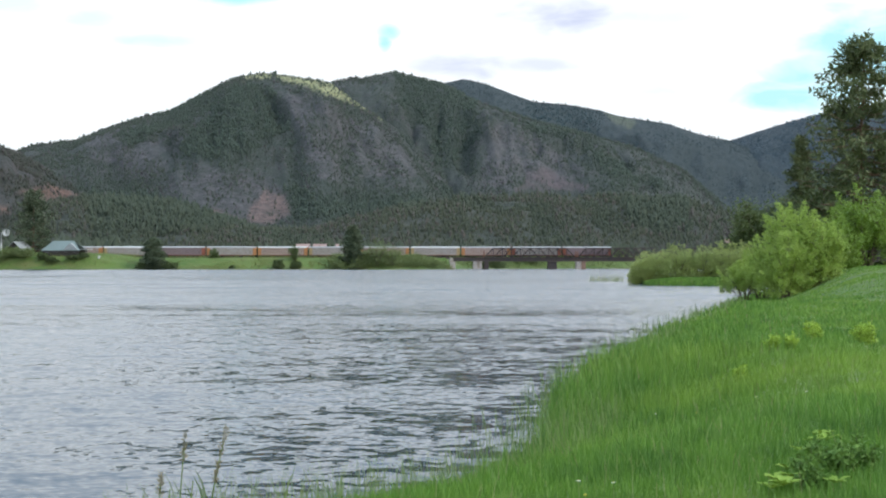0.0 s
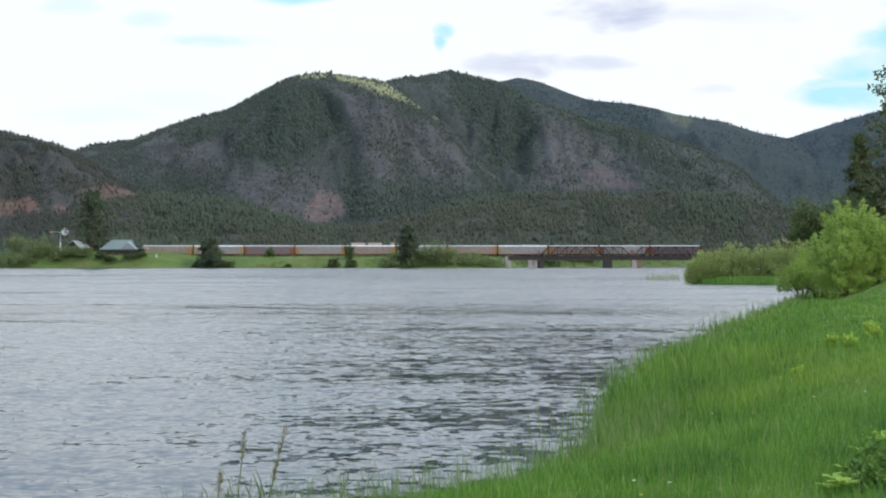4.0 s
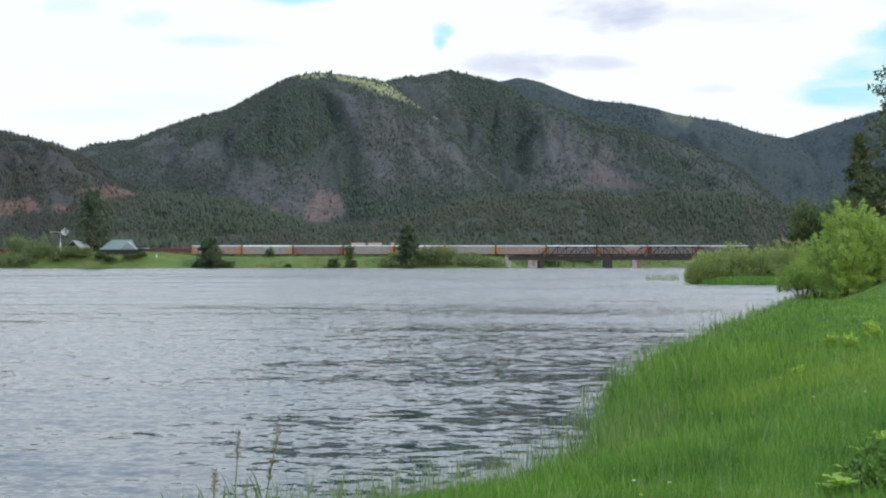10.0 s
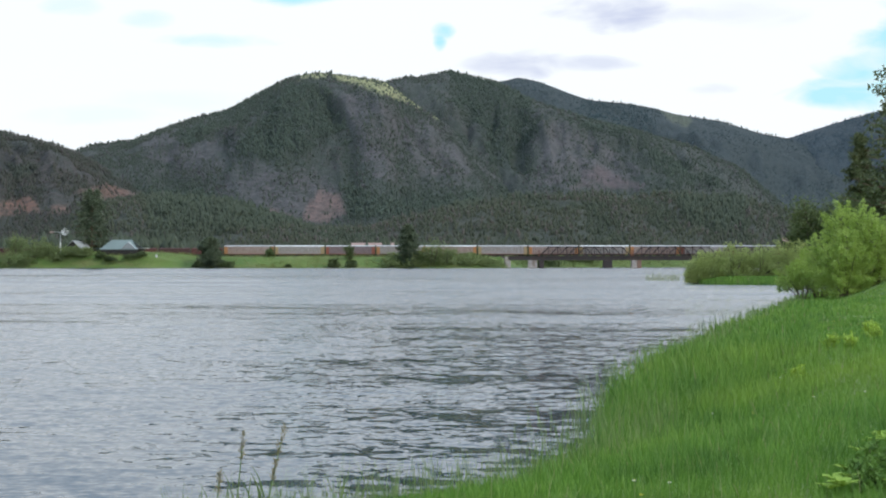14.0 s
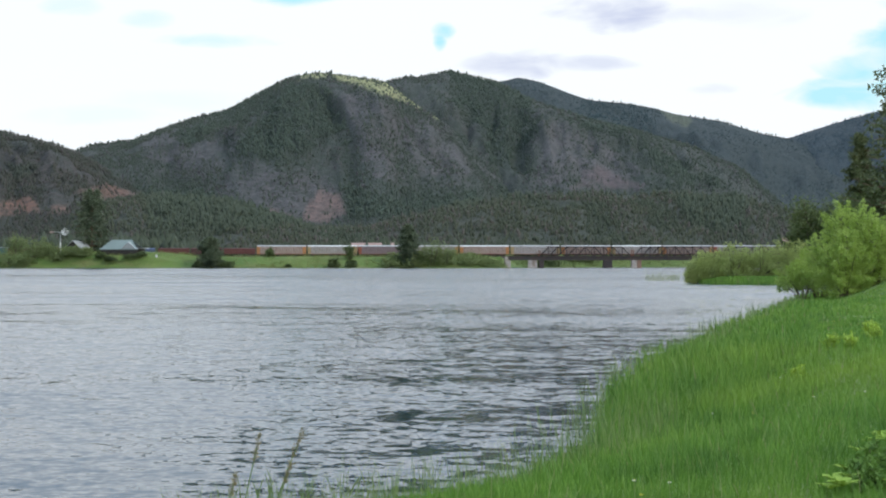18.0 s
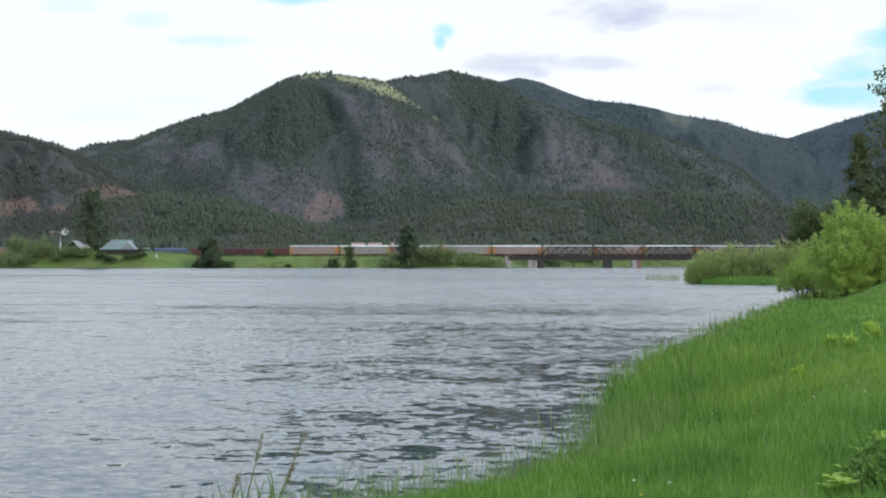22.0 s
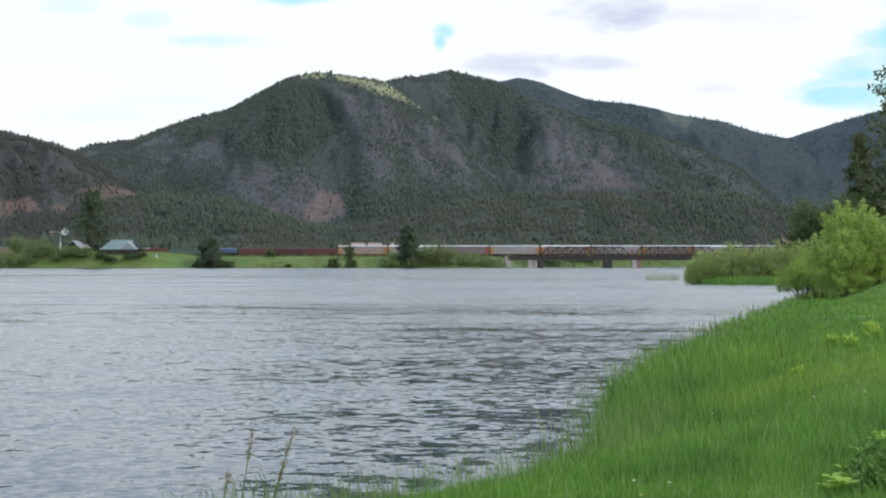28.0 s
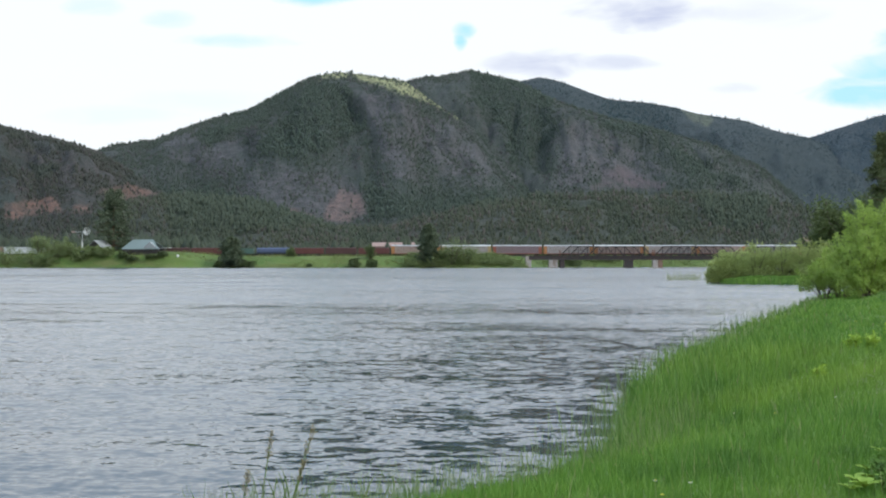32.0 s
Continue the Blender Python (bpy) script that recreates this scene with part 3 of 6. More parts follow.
# dense fir stands, and shaded faces and valleys darkened by colour
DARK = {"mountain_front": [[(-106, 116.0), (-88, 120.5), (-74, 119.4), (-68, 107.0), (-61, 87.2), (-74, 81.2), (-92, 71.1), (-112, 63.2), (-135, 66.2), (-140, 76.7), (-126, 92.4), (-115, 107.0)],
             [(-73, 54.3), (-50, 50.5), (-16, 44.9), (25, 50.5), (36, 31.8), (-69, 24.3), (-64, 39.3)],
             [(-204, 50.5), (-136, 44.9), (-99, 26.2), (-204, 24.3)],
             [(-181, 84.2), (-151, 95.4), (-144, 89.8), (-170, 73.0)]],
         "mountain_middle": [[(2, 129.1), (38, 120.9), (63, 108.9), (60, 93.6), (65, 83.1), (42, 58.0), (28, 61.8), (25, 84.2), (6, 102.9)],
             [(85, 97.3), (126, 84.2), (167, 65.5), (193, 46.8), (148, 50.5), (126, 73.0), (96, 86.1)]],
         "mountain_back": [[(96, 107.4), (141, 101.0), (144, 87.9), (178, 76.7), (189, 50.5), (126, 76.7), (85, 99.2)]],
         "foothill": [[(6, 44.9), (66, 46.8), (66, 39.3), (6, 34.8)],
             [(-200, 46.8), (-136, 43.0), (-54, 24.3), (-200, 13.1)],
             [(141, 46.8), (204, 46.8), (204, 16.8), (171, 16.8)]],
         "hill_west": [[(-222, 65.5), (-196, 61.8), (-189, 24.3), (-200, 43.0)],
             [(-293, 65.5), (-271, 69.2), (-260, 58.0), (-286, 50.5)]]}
STONY = {"mountain_front": [[(-48, 67.7), (-30, 66.6), (-25, 61.0), (-37, 56.1), (-51, 59.5)],
             [(-68, 114.1), (-31, 106.7), (6, 89.8), (43, 50.5), (28, 58.0), (-16, 50.5), (-54, 54.3), (-61, 87.2)],
             [(-159, 50.5), (-118, 61.8), (-84, 61.8), (-69, 50.5), (-84, 28.1), (-121, 31.8)],
             [(-155, 58.0), (-144, 76.0), (-134, 84.2), (-132, 79.7), (-142, 67.4), (-147, 58.0)],
             [(-207, 84.2), (-170, 93.6), (-144, 76.7), (-151, 50.5), (-196, 54.3)]],
         "mountain_middle": [[(63, 77.5), (75, 93.6), (88, 86.5), (106, 82.7), (121, 72.2), (137, 63.2), (141, 55.0), (113, 54.3), (85, 50.5), (74, 48.7), (57, 52.4)],
             [(6, 87.9), (25, 61.8), (28, 46.8), (6, 50.5)]],
         "hill_west": [[(-293, 76.7), (-252, 71.1), (-219, 61.8), (-226, 50.5), (-271, 46.8), (-293, 46.8)]]}
# spurs that come forward from the crests: (bearing at the crest, at the foot, half width, height in shares of the crest's)
SPURS = {"mountain_front": [(-0.072, -0.150, 0.034, 0.10), (-0.020, 0.020, 0.022, 0.10), (-0.17, -0.24, 0.03, 0.12), (-0.05, -0.045, 0.018, 0.08)],
         "mountain_middle": [(0.060, 0.085, 0.030, 0.05), (0.11, 0.165, 0.026, 0.14)],
         "mountain_back": [(0.07, 0.12, 0.03, 0.10), (0.15, 0.19, 0.02, 0.12)], "mountain_east": [(0.29, 0.24, 0.03, 0.10)],
         "hill_west": [(-0.27, -0.235, 0.02, 0.12), (-0.31, -0.30, 0.015, 0.1)]}


def gullies(u, s, seed):
    """Nought on the spurs' backs, rising into the gullies between them."""
    bend = 0.85 * fractal(u * 18 + 3, s * 3 + 1, seed + 31, 3)
    return np.abs(fractal(u * 20 + 5 + s * 2.0 + bend, s * 1.5 + 2 + bend, seed + 7, 4))


def ridge_surface(spec):
    line, (u0, u1), foot, top, seed = crest_line(spec["line"]), spec["reach"], spec["foot"], spec["top"], spec["seed"]

    def at(u, s):
        """Bearing u; s runs from 0 at the foot to 1 on the crest and 1.5 behind it."""
        y = foot + (top - foot) * s
        y = y * (1 + 0.05 * fractal(u * 26 + 9, u * 0 + 3, seed, 3) * np.clip(1 - np.abs(s - 0.5) * 2, 0, 1))
        crest = (3.0 + line(u) * top)
        q = np.clip(s, 0, 1)
        climb = np.where(s <= 1, 0.55 * q + 0.45 * smoothstep(q), 1 - (s - 1) * 0.9)
        spur = gullies(u, s, seed)
        fine = fractal(u * 120 + 5, s * 9 + 2, seed + 19, 4)
        free = np.clip(s, 0, 1) * np.clip(1 - s, 0, 1) * 4 * np.clip((1 - s) * 2.5, 0, 1)
        z = 5.0 + (crest - 5.0) * climb * (1 + spec["rough"] * (free * (0.35 - spur) * 2.4 + free * fine * 0.8))
        for top_u, foot_u, wide, high in spec.get("spurs", ()):
            off = (u - foot_u - (top_u - foot_u) * q ** 1.2) / wide + 0.35 * fractal(s * 5 + seed, s * 0 + top_u * 50, seed + 77, 3)
            z = z + (crest - 5.0) * high * free * np.exp(-off ** 2)
        z = np.where(s < 0.995, np.minimum(z, 3 + line(u) * y * (0.93 + 0.065 * np.clip(s, 0, 1))), z + fine * 1.2)
        return u * y, y, np.where(crest <= 5.5, 4.0, z)

    return at


def in_spots(u, v, outlines, seed, soft=3.0):
    """How far points lie within ragged outlines: 1 well inside, 0 outside."""
    m = np.zeros(np.shape(u))
    ragged = 5.5 * fractal(u * 70 + v * 30, v * 110, seed, 5) + 2.2 * fractal(u * 420, v * 520, seed + 4, 3)
    ragged = ragged * min(1.0, soft / 5)
    for outline in outlines:
        m = np.maximum(m, smoothstep((shore(outline, u * 1000, v * 1000) + ragged + 1.0) / soft))
    return m


def make_ridge(name, spec, material, tree_material):
    spec["spurs"] = SPURS.get(name, ())
    at, (u0, u1) = ridge_surface(spec), spec["reach"]
    nu = int((u1 - u0) * 760)
    u, s = np.meshgrid(np.linspace(u0, u1, nu), np.concatenate([np.linspace(0, 1, 90), np.linspace(1.03, 1.7, 12)]), indexing="ij")
    x, y, z = at(u, s)
    n, k = u.shape
    i = np.arange(n - 1)[:, None] * k + np.arange(k - 1)[None, :]
    faces = np.stack([i, i + k, i + k + 1, i + 1], -1).reshape(-1, 4)
    me = mesh_of(name, np.stack([x, y, z], -1).reshape(-1, 3), faces, material, True)
    v = (z - 3) / y
    for key, spots in (("bare", SCREE), ("meadow", LIT_BALD), ("dark", DARK), ("stony", STONY)):
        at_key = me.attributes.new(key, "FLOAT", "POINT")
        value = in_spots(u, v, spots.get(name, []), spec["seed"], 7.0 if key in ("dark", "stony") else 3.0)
        if key == "dark":       # gully shade painted in along with the firs, spurs paler with rock
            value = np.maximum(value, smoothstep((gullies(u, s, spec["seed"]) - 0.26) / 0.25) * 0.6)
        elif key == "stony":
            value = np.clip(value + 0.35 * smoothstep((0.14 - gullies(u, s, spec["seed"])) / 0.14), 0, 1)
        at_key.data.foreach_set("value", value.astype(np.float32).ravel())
    tagged(new(name, me), "forested mountain with grey rock, red scree and grassy tops", "mountain", kind="structure")
    # its woods
    rng = np.random.RandomState(spec["seed"])
    count = spec["trees"]
    tu, ts = rng.uniform(max(u0 + 0.004, -0.36), min(u1 - 0.004, 0.40), count * 3), rng.uniform(0.02, 1.03, count * 3) ** 0.85
    tx, ty, tz = at(tu, ts)
    tv = (tz - 3) / ty
    open_ground = np.maximum(in_spots(tu, tv, SCREE.get(name, []), spec["seed"]), in_spots(tu, tv, LIT_BALD.get(name, []), spec["seed"])) * 0.82
    thick = (0.62 if name == "foothill" else 0.42) + 0.9 * fractal(tu * 60 + ts * 4, ts * 9, spec["seed"] + 3, 5)
    thick = thick + 0.8 * in_spots(tu, tv, DARK.get(name, []), spec["seed"], 7.0) - 0.02 * in_spots(tu, tv, STONY.get(name, []), spec["seed"], 7.0)
    in_gully = smoothstep((gullies(tu, ts, spec["seed"]) - 0.26) / 0.2)
    thick = thick + 0.25 * in_gully
    keep = (rng.rand(count * 3) < thick * (1 - open_ground)) & (tz > 7)
    tx, ty, tz, in_gully, ts = (q[keep][:count] for q in (tx, ty, tz, in_gully, ts))
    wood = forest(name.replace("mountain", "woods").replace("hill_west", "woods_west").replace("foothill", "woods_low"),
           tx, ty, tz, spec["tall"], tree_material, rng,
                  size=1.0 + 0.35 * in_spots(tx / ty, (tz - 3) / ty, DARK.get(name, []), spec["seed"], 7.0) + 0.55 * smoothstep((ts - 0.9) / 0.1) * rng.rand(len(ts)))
    each = len(wood.data.vertices) // len(tx)
    for key, spots in (("fir_shade", DARK), ("thin", STONY)):
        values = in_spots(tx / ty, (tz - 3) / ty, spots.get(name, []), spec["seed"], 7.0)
        # gully trees get painted shade on top of the fir tone
        if key == "fir_shade":
            values = np.maximum(values, in_gully * 0.7)
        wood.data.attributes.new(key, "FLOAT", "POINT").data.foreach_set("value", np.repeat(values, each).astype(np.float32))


def forest(name, x, y, z, tall, material, rng, wide=0.27, size=1.0):
    """Far conifers, each an uneven spindle of its own height, in one piece of stuff."""
    n, sides = len(x), 3
    h = rng.uniform(*tall, n) * rng.choice([0.6, 0.8, 1.0, 1.2], n) * size
    r = h * rng.uniform(wide * 0.7, wide * 1.25, n)
    turn = rng.uniform(0, 6.28, n)
    lean = rng.normal(0, 0.03, (n, 2))
    rings = []
    for up, q in ((0.08, 0.75), (0.50, 0.85)):
        a = turn[:, None] + np.arange(sides)[None, :] * 2 * np.pi / sides + up
        jag = rng.uniform(0.55, 1.3, (n, sides))
        rings.append(np.stack([x[:, None] + np.cos(a) * r[:, None] * q * jag, y[:, None] + np.sin(a) * r[:, None] * q * jag,
                               z[:, None] + h[:, None] * (up + rng.uniform(-0.07, 0.07, (n, sides)))], -1))
    tip = np.stack([x + lean[:, 0] * h, y + lean[:, 1] * h, z + h], -1)[:, None, :]
    v = np.concatenate(rings + [tip], 1)
    f = []
    for i in range(sides):
        j = (i + 1) % sides
        f += [(i, j, sides + j), (i, sides + j, sides + i), (sides + i, sides + j, 2 * sides)]
    f = np.array(f)[None] + (np.arange(n) * v.shape[1])[:, None, None]
    me = mesh_of(name, v.reshape(-1, 3), f.reshape(-1, 3), material, True)
    return tagged(new(name, me), "dense dark conifer woods with grey dead trees", "forest", kind="stuff")


def make_mountains():
    floor, soil, rock = (0.024, 0.037, 0.026), (0.045, 0.050, 0.041), (0.070, 0.065, 0.068)
    near = slope("dry_slope", (0.038, 0.033, 0.027), (0.048, 0.041, 0.037), (0.19, 0.135, 0.075), floor, (0.165, 0.088, 0.062))
    main = slope("mountain_slope", soil, rock, (0.29, 0.295, 0.135), floor, (0.150, 0.097, 0.084))
    # blue and teal: distance haze painted into the base colours of the far slopes
    blue = slope("hazy_far_slope", (0.014, 0.033, 0.045), (0.016, 0.035, 0.047), (0.14, 0.17, 0.09), (0.019, 0.035, 0.043), (0.06, 0.06, 0.06))
    teal = slope("hazy_back_slope", (0.020, 0.036, 0.040), (0.025, 0.039, 0.043), (0.075, 0.090, 0.058), (0.020, 0.034, 0.036), (0.06, 0.06, 0.06))
    middle = slope("middle_slope", soil, (0.080, 0.073, 0.076), (0.20, 0.20, 0.12), floor, (0.092, 0.066, 0.068))
    belt = slope("foothill_slope", (0.042, 0.048, 0.027), (0.054, 0.054, 0.037), (0.16, 0.15, 0.08), (0.026, 0.035, 0.020), (0.11, 0.085, 0.07))
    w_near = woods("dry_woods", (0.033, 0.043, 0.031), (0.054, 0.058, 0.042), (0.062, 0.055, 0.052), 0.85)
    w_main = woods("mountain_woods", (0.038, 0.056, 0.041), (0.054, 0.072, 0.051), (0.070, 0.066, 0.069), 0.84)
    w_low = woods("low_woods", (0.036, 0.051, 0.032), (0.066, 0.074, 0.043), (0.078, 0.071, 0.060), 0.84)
    # the same haze tint goes into the far trees
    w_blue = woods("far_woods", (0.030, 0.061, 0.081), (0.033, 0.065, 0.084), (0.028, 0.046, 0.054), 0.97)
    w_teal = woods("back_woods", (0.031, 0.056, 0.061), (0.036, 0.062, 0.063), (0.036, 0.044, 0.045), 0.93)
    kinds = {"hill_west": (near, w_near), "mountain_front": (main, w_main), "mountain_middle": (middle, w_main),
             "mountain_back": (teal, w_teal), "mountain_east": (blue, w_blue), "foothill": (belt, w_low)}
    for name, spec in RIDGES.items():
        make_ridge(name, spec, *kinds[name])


make_mountains()


def make_valley_woods():
    """The belt of pines on the valley floor behind the line."""
    rng = np.random.RandomState(5)
    n = 15000
    u = rng.uniform(-0.42, 0.42, n)
    y = rng.uniform(880, 1250, n)
    x = u * y
    keep = (shore(FAR_LAND, x, y) > 12) & (rng.rand(n) < 0.75 + 0.5 * fractal(u * 30, y * 0.01, 8, 3))
    x, y = x[keep], y[keep]
    k = Nodes("valley_needle")
    mat = k.done(k.mix(k.math("MULTIPLY", k.math("ADD", k.island(), k.noise(k.coords("World"), 0.02, 3)), 0.5),
                       (0.029, 0.043, 0.025), (0.054, 0.068, 0.037)), 0.9)
    size = 0.75 + 0.6 * fractal(x * 0.03, y * 0.02, 14, 3) + 0.5 * smoothstep((-0.13 - u[keep]) / 0.06)
    forest("woods_valley", x, y, ground_height(x, y) - 0.2, (4, 11), mat, rng, 0.36, np.clip(size, 0.4, 1.3))


make_valley_woods()


# ---------------------------------------------------------------- trees and shrubs
def tubes(rows, sides=5):
    """Tapered limbs as one mesh's arrays: rows of (points, radii)."""
    verts, faces = [], []
    for pts, radii in rows:
        pts = np.asarray(pts, float)
        base = len(verts)
        for i, (p, r) in enumerate(zip(pts, radii)):
            d = pts[min(i + 1, len(pts) - 1)] - pts[max(i - 1, 0)]
            d = d / (np.linalg.norm(d) + 1e-9)
            side = np.cross(d, (0.3, 0.9, 0.1))
            side /= np.linalg.norm(side) + 1e-9
            up = np.cross(d, side)
            for k in range(sides):
                a = 2 * math.pi * k / sides
                verts.append(p + (side * math.cos(a) + up * math.sin(a)) * r)
        for i in range(len(pts) - 1):
            for k in range(sides):
                o, q = base + i * sides, (k + 1) % sides
                faces.append((o + k, o + q, o + sides + q, o + sides + k))
    return np.array(verts), np.array(faces)


def leaf_cloud(centres, spread, count, size, rng, narrow=0.5, droop=0.0):
    """Leaves as folded diamonds scattered round the twigs' ends."""
    n = len(centres) * count
    c = np.repeat(centres, count, 0)
    off = rng.normal(0, 1, (n, 3)) * np.repeat(np.broadcast_to(spread, (len(centres),)), count)[:, None]
    p = c + off * (1, 1, 0.75)
    d = rng.normal(0, 1, (n, 3)) + (0, 0, -droop)
    d /= np.linalg.norm(d, axis=1)[:, None]
    w = np.cross(d, rng.normal(0, 1, (n, 3)))
    w /= np.linalg.norm(w, axis=1)[:, None] + 1e-9
    up = np.cross(d, w)
    L = (size * rng.uniform(0.6, 1.35, n))[:, None]
    v = np.stack([p, p + d * L * 0.5 + w * L * narrow * 0.5 + up * L * 0.1, p + d * L, p + d * L * 0.5 - w * L * narrow * 0.5 + up * L * 0.1], 1)
    f = np.arange(n)[:, None] * 4 + np.array([[0, 1, 2, 3]])
    return v.reshape(-1, 3), f


def broadleaf(name, at, height, width, stems, twigs, leaves, size, material, seed, label, category="bush", group="", low=0.12, spread=0.08, droop=0.3,
              trunk=None, narrow=0.5, depth=None, fill=0, shoots=0):
    """A bush or broad-leaved tree: stems that fork, twigs, and clumps of leaves with gaps."""
    rng = np.random.RandomState(seed)
    limbs, ends, sizes = [], [], []
    r0 = trunk or height * 0.018
    depth = depth or width
    for s in range(stems):
        a = 2 * math.pi * (s + rng.rand() * 0.7) / stems
        reach = rng.uniform(0.25, 1.0)
        tip = np.array([math.cos(a) * width * 0.5 * reach, math.sin(a) * depth * 0.5 * reach, height * rng.uniform(0.62, 0.98) * (1 - 0.35 * reach ** 2)])
        start = np.array([math.cos(a) * width * 0.05, math.sin(a) * depth * 0.05, -0.15])
        pts = [start + (tip - start) * t ** np.array([1.25, 1.25, 0.85]) + rng.normal(0, height * 0.012, 3) * (0 < t < 1) for t in np.linspace(0, 1, 6)]
        limbs.append((pts, np.linspace(r0, r0 * 0.18, 6)))
        for k in range(twigs):
            t = rng.uniform(low + 0.08, 1.0)
            i = min(int(t * 5), 4)
            p = pts[i] + (pts[i + 1] - pts[i]) * (t * 5 - i)
            b = rng.uniform(0, 6.28)
            length = height * rng.uniform(0.10, 0.24) * (1.25 - t * 0.6)
            out = np.array([math.cos(b) * 0.9, math.sin(b) * 0.9, rng.uniform(-0.25, 0.65)]) + (tip - start) / height * 0.35
            q = p + out * length
            q[2] = max(q[2], height * 0.05)
            limbs.append(([p, (p + q) / 2 + (0, 0, length * 0.08), q], (r0 * 0.28, r0 * 0.18, r0 * 0.06)))
            for f in (0.55, 1.0):
                ends.append(p + (q - p) * f)
                sizes.append(height * spread * rng.uniform(0.6, 1.3))
    for k in range(fill):   # twigs that clothe the crown down to the ground
        a, e, q = rng.uniform(0, 6.28), rng.uniform(0.02, 1.0), rng.uniform(0.72, 1.0)
        q *= 0.88 + 0.2 * math.sin(a * 3 + seed) * math.cos(e * 7 + seed * 2) + 0.14 * math.sin(a * 7 + e * 9 + seed)
        side = math.sqrt(max(0.0, 1 - e ** 2.6)) * q
        ends.append(np.array([math.cos(a) * width * 0.52 * side, math.sin(a) * depth * 0.52 * side, height * (0.03 + 0.9 * e * q)]))
        sizes.append(height * spread * rng.uniform(0.5, 1.0))
    for k in range(shoots):   # long shoots that break the outline
        a, e = rng.uniform(0, 6.28), rng.uniform(0.15, 1.0)
        side = math.sqrt(max(0.0, 1 - e ** 2.6)) * 0.85
        p = np.array([math.cos(a) * width * 0.5 * side, math.sin(a) * depth * 0.5 * side, height * (0.03 + 0.82 * e)])
        out = np.array([math.cos(a) * 0.75 * side, math.sin(a) * 0.75 * side, 0.35 + 0.75 * e]) + rng.normal(0, 0.2, 3)
        q = p + out * height * rng.uniform(0.10, 0.24)
        limbs.append(([p, (p + q) / 2, q], (r0 * 0.2, r0 * 0.14, r0 * 0.05)))
        for g in np.linspace(0.1, 1.0, 5):
            ends.append(p + (q - p) * g)
            sizes.append(height * 0.034 * (1.35 - g))
    tree = thing(name, pose(*at), label, category, group)
    v, f = tubes(limbs, 5)
    part("branchwork", mesh_of("branchwork", v, f, M["bark"], True), None, tree)
    v, f = leaf_cloud(np.array(ends), np.array(sizes), leaves, size, rng, narrow, droop)
    part("crown", mesh_of("crown", v, f, material), None, tree)
    return tree


def pine(name, at, height, width, whorls, clumps, size, material, seed, label, group="", bare=0.15, round_top=0.0, tuft=9):
    """A conifer: straight tapered trunk, whorls of limbs, tufts of needles along them."""
    rng = np.random.RandomState(seed)
    limbs, ends = [], []
    r0 = height * 0.014
    trunk = [np.array([rng.normal(0, 0.006) * height * t, rng.normal(0, 0.006) * height * t, height * t - 0.2 * (t == 0)]) for t in np.linspace(0, 1, 9)]
    for i in range(whorls):
        t = bare + (0.985 - bare) * (i + rng.rand()) / whorls
        k = min(int(t * 8), 7)
        p = trunk[k] + (trunk[k + 1] - trunk[k]) * (t * 8 - k)
        cone = (1 - t) ** 0.8 + 0.05
        dome = math.sqrt(max(0.04, 1 - ((t - bare) / (1.02 - bare) * 1.5 - 0.5) ** 2))
        r = width * 0.5 * (cone * (1 - round_top) + dome * round_top)
        for b in range(rng.randint(3, 6)):
            a = rng.uniform(0, 6.28)
            length = r * rng.uniform(0.55, 1.2)
            q = p + np.array([math.cos(a) * length, math.sin(a) * length, length * rng.uniform(-0.25, 0.2)])
            limbs.append(([p, (p + q) / 2 + (0, 0, -length * 0.05), q], (r0 * 0.3 * (1.1 - t), r0 * 0.2 * (1.1 - t), r0 * 0.06)))
            for c in range(clumps):
                f = rng.uniform(0.25, 1.0)
                ends.append(p + (q - p) * f + rng.normal(0, length * 0.07, 3))
    tree = thing(name, pose(*at), label, "tree", group)
    v, f = tubes([(trunk, np.linspace(r0, r0 * 0.12, 9))] + limbs, 6)
    part("trunk", mesh_of("trunk", v, f, M["pine_bark"], True), None, tree)
    v, f = leaf_cloud(np.array(ends), size * 0.42, tuft, size, rng, 0.34, -0.25)
    part("crown", mesh_of("crown", v, f, material), None, tree)
    return tree


def on(x, y, sink=0.0):
    return (x, y, float(ground_height(x, y)) - sink)


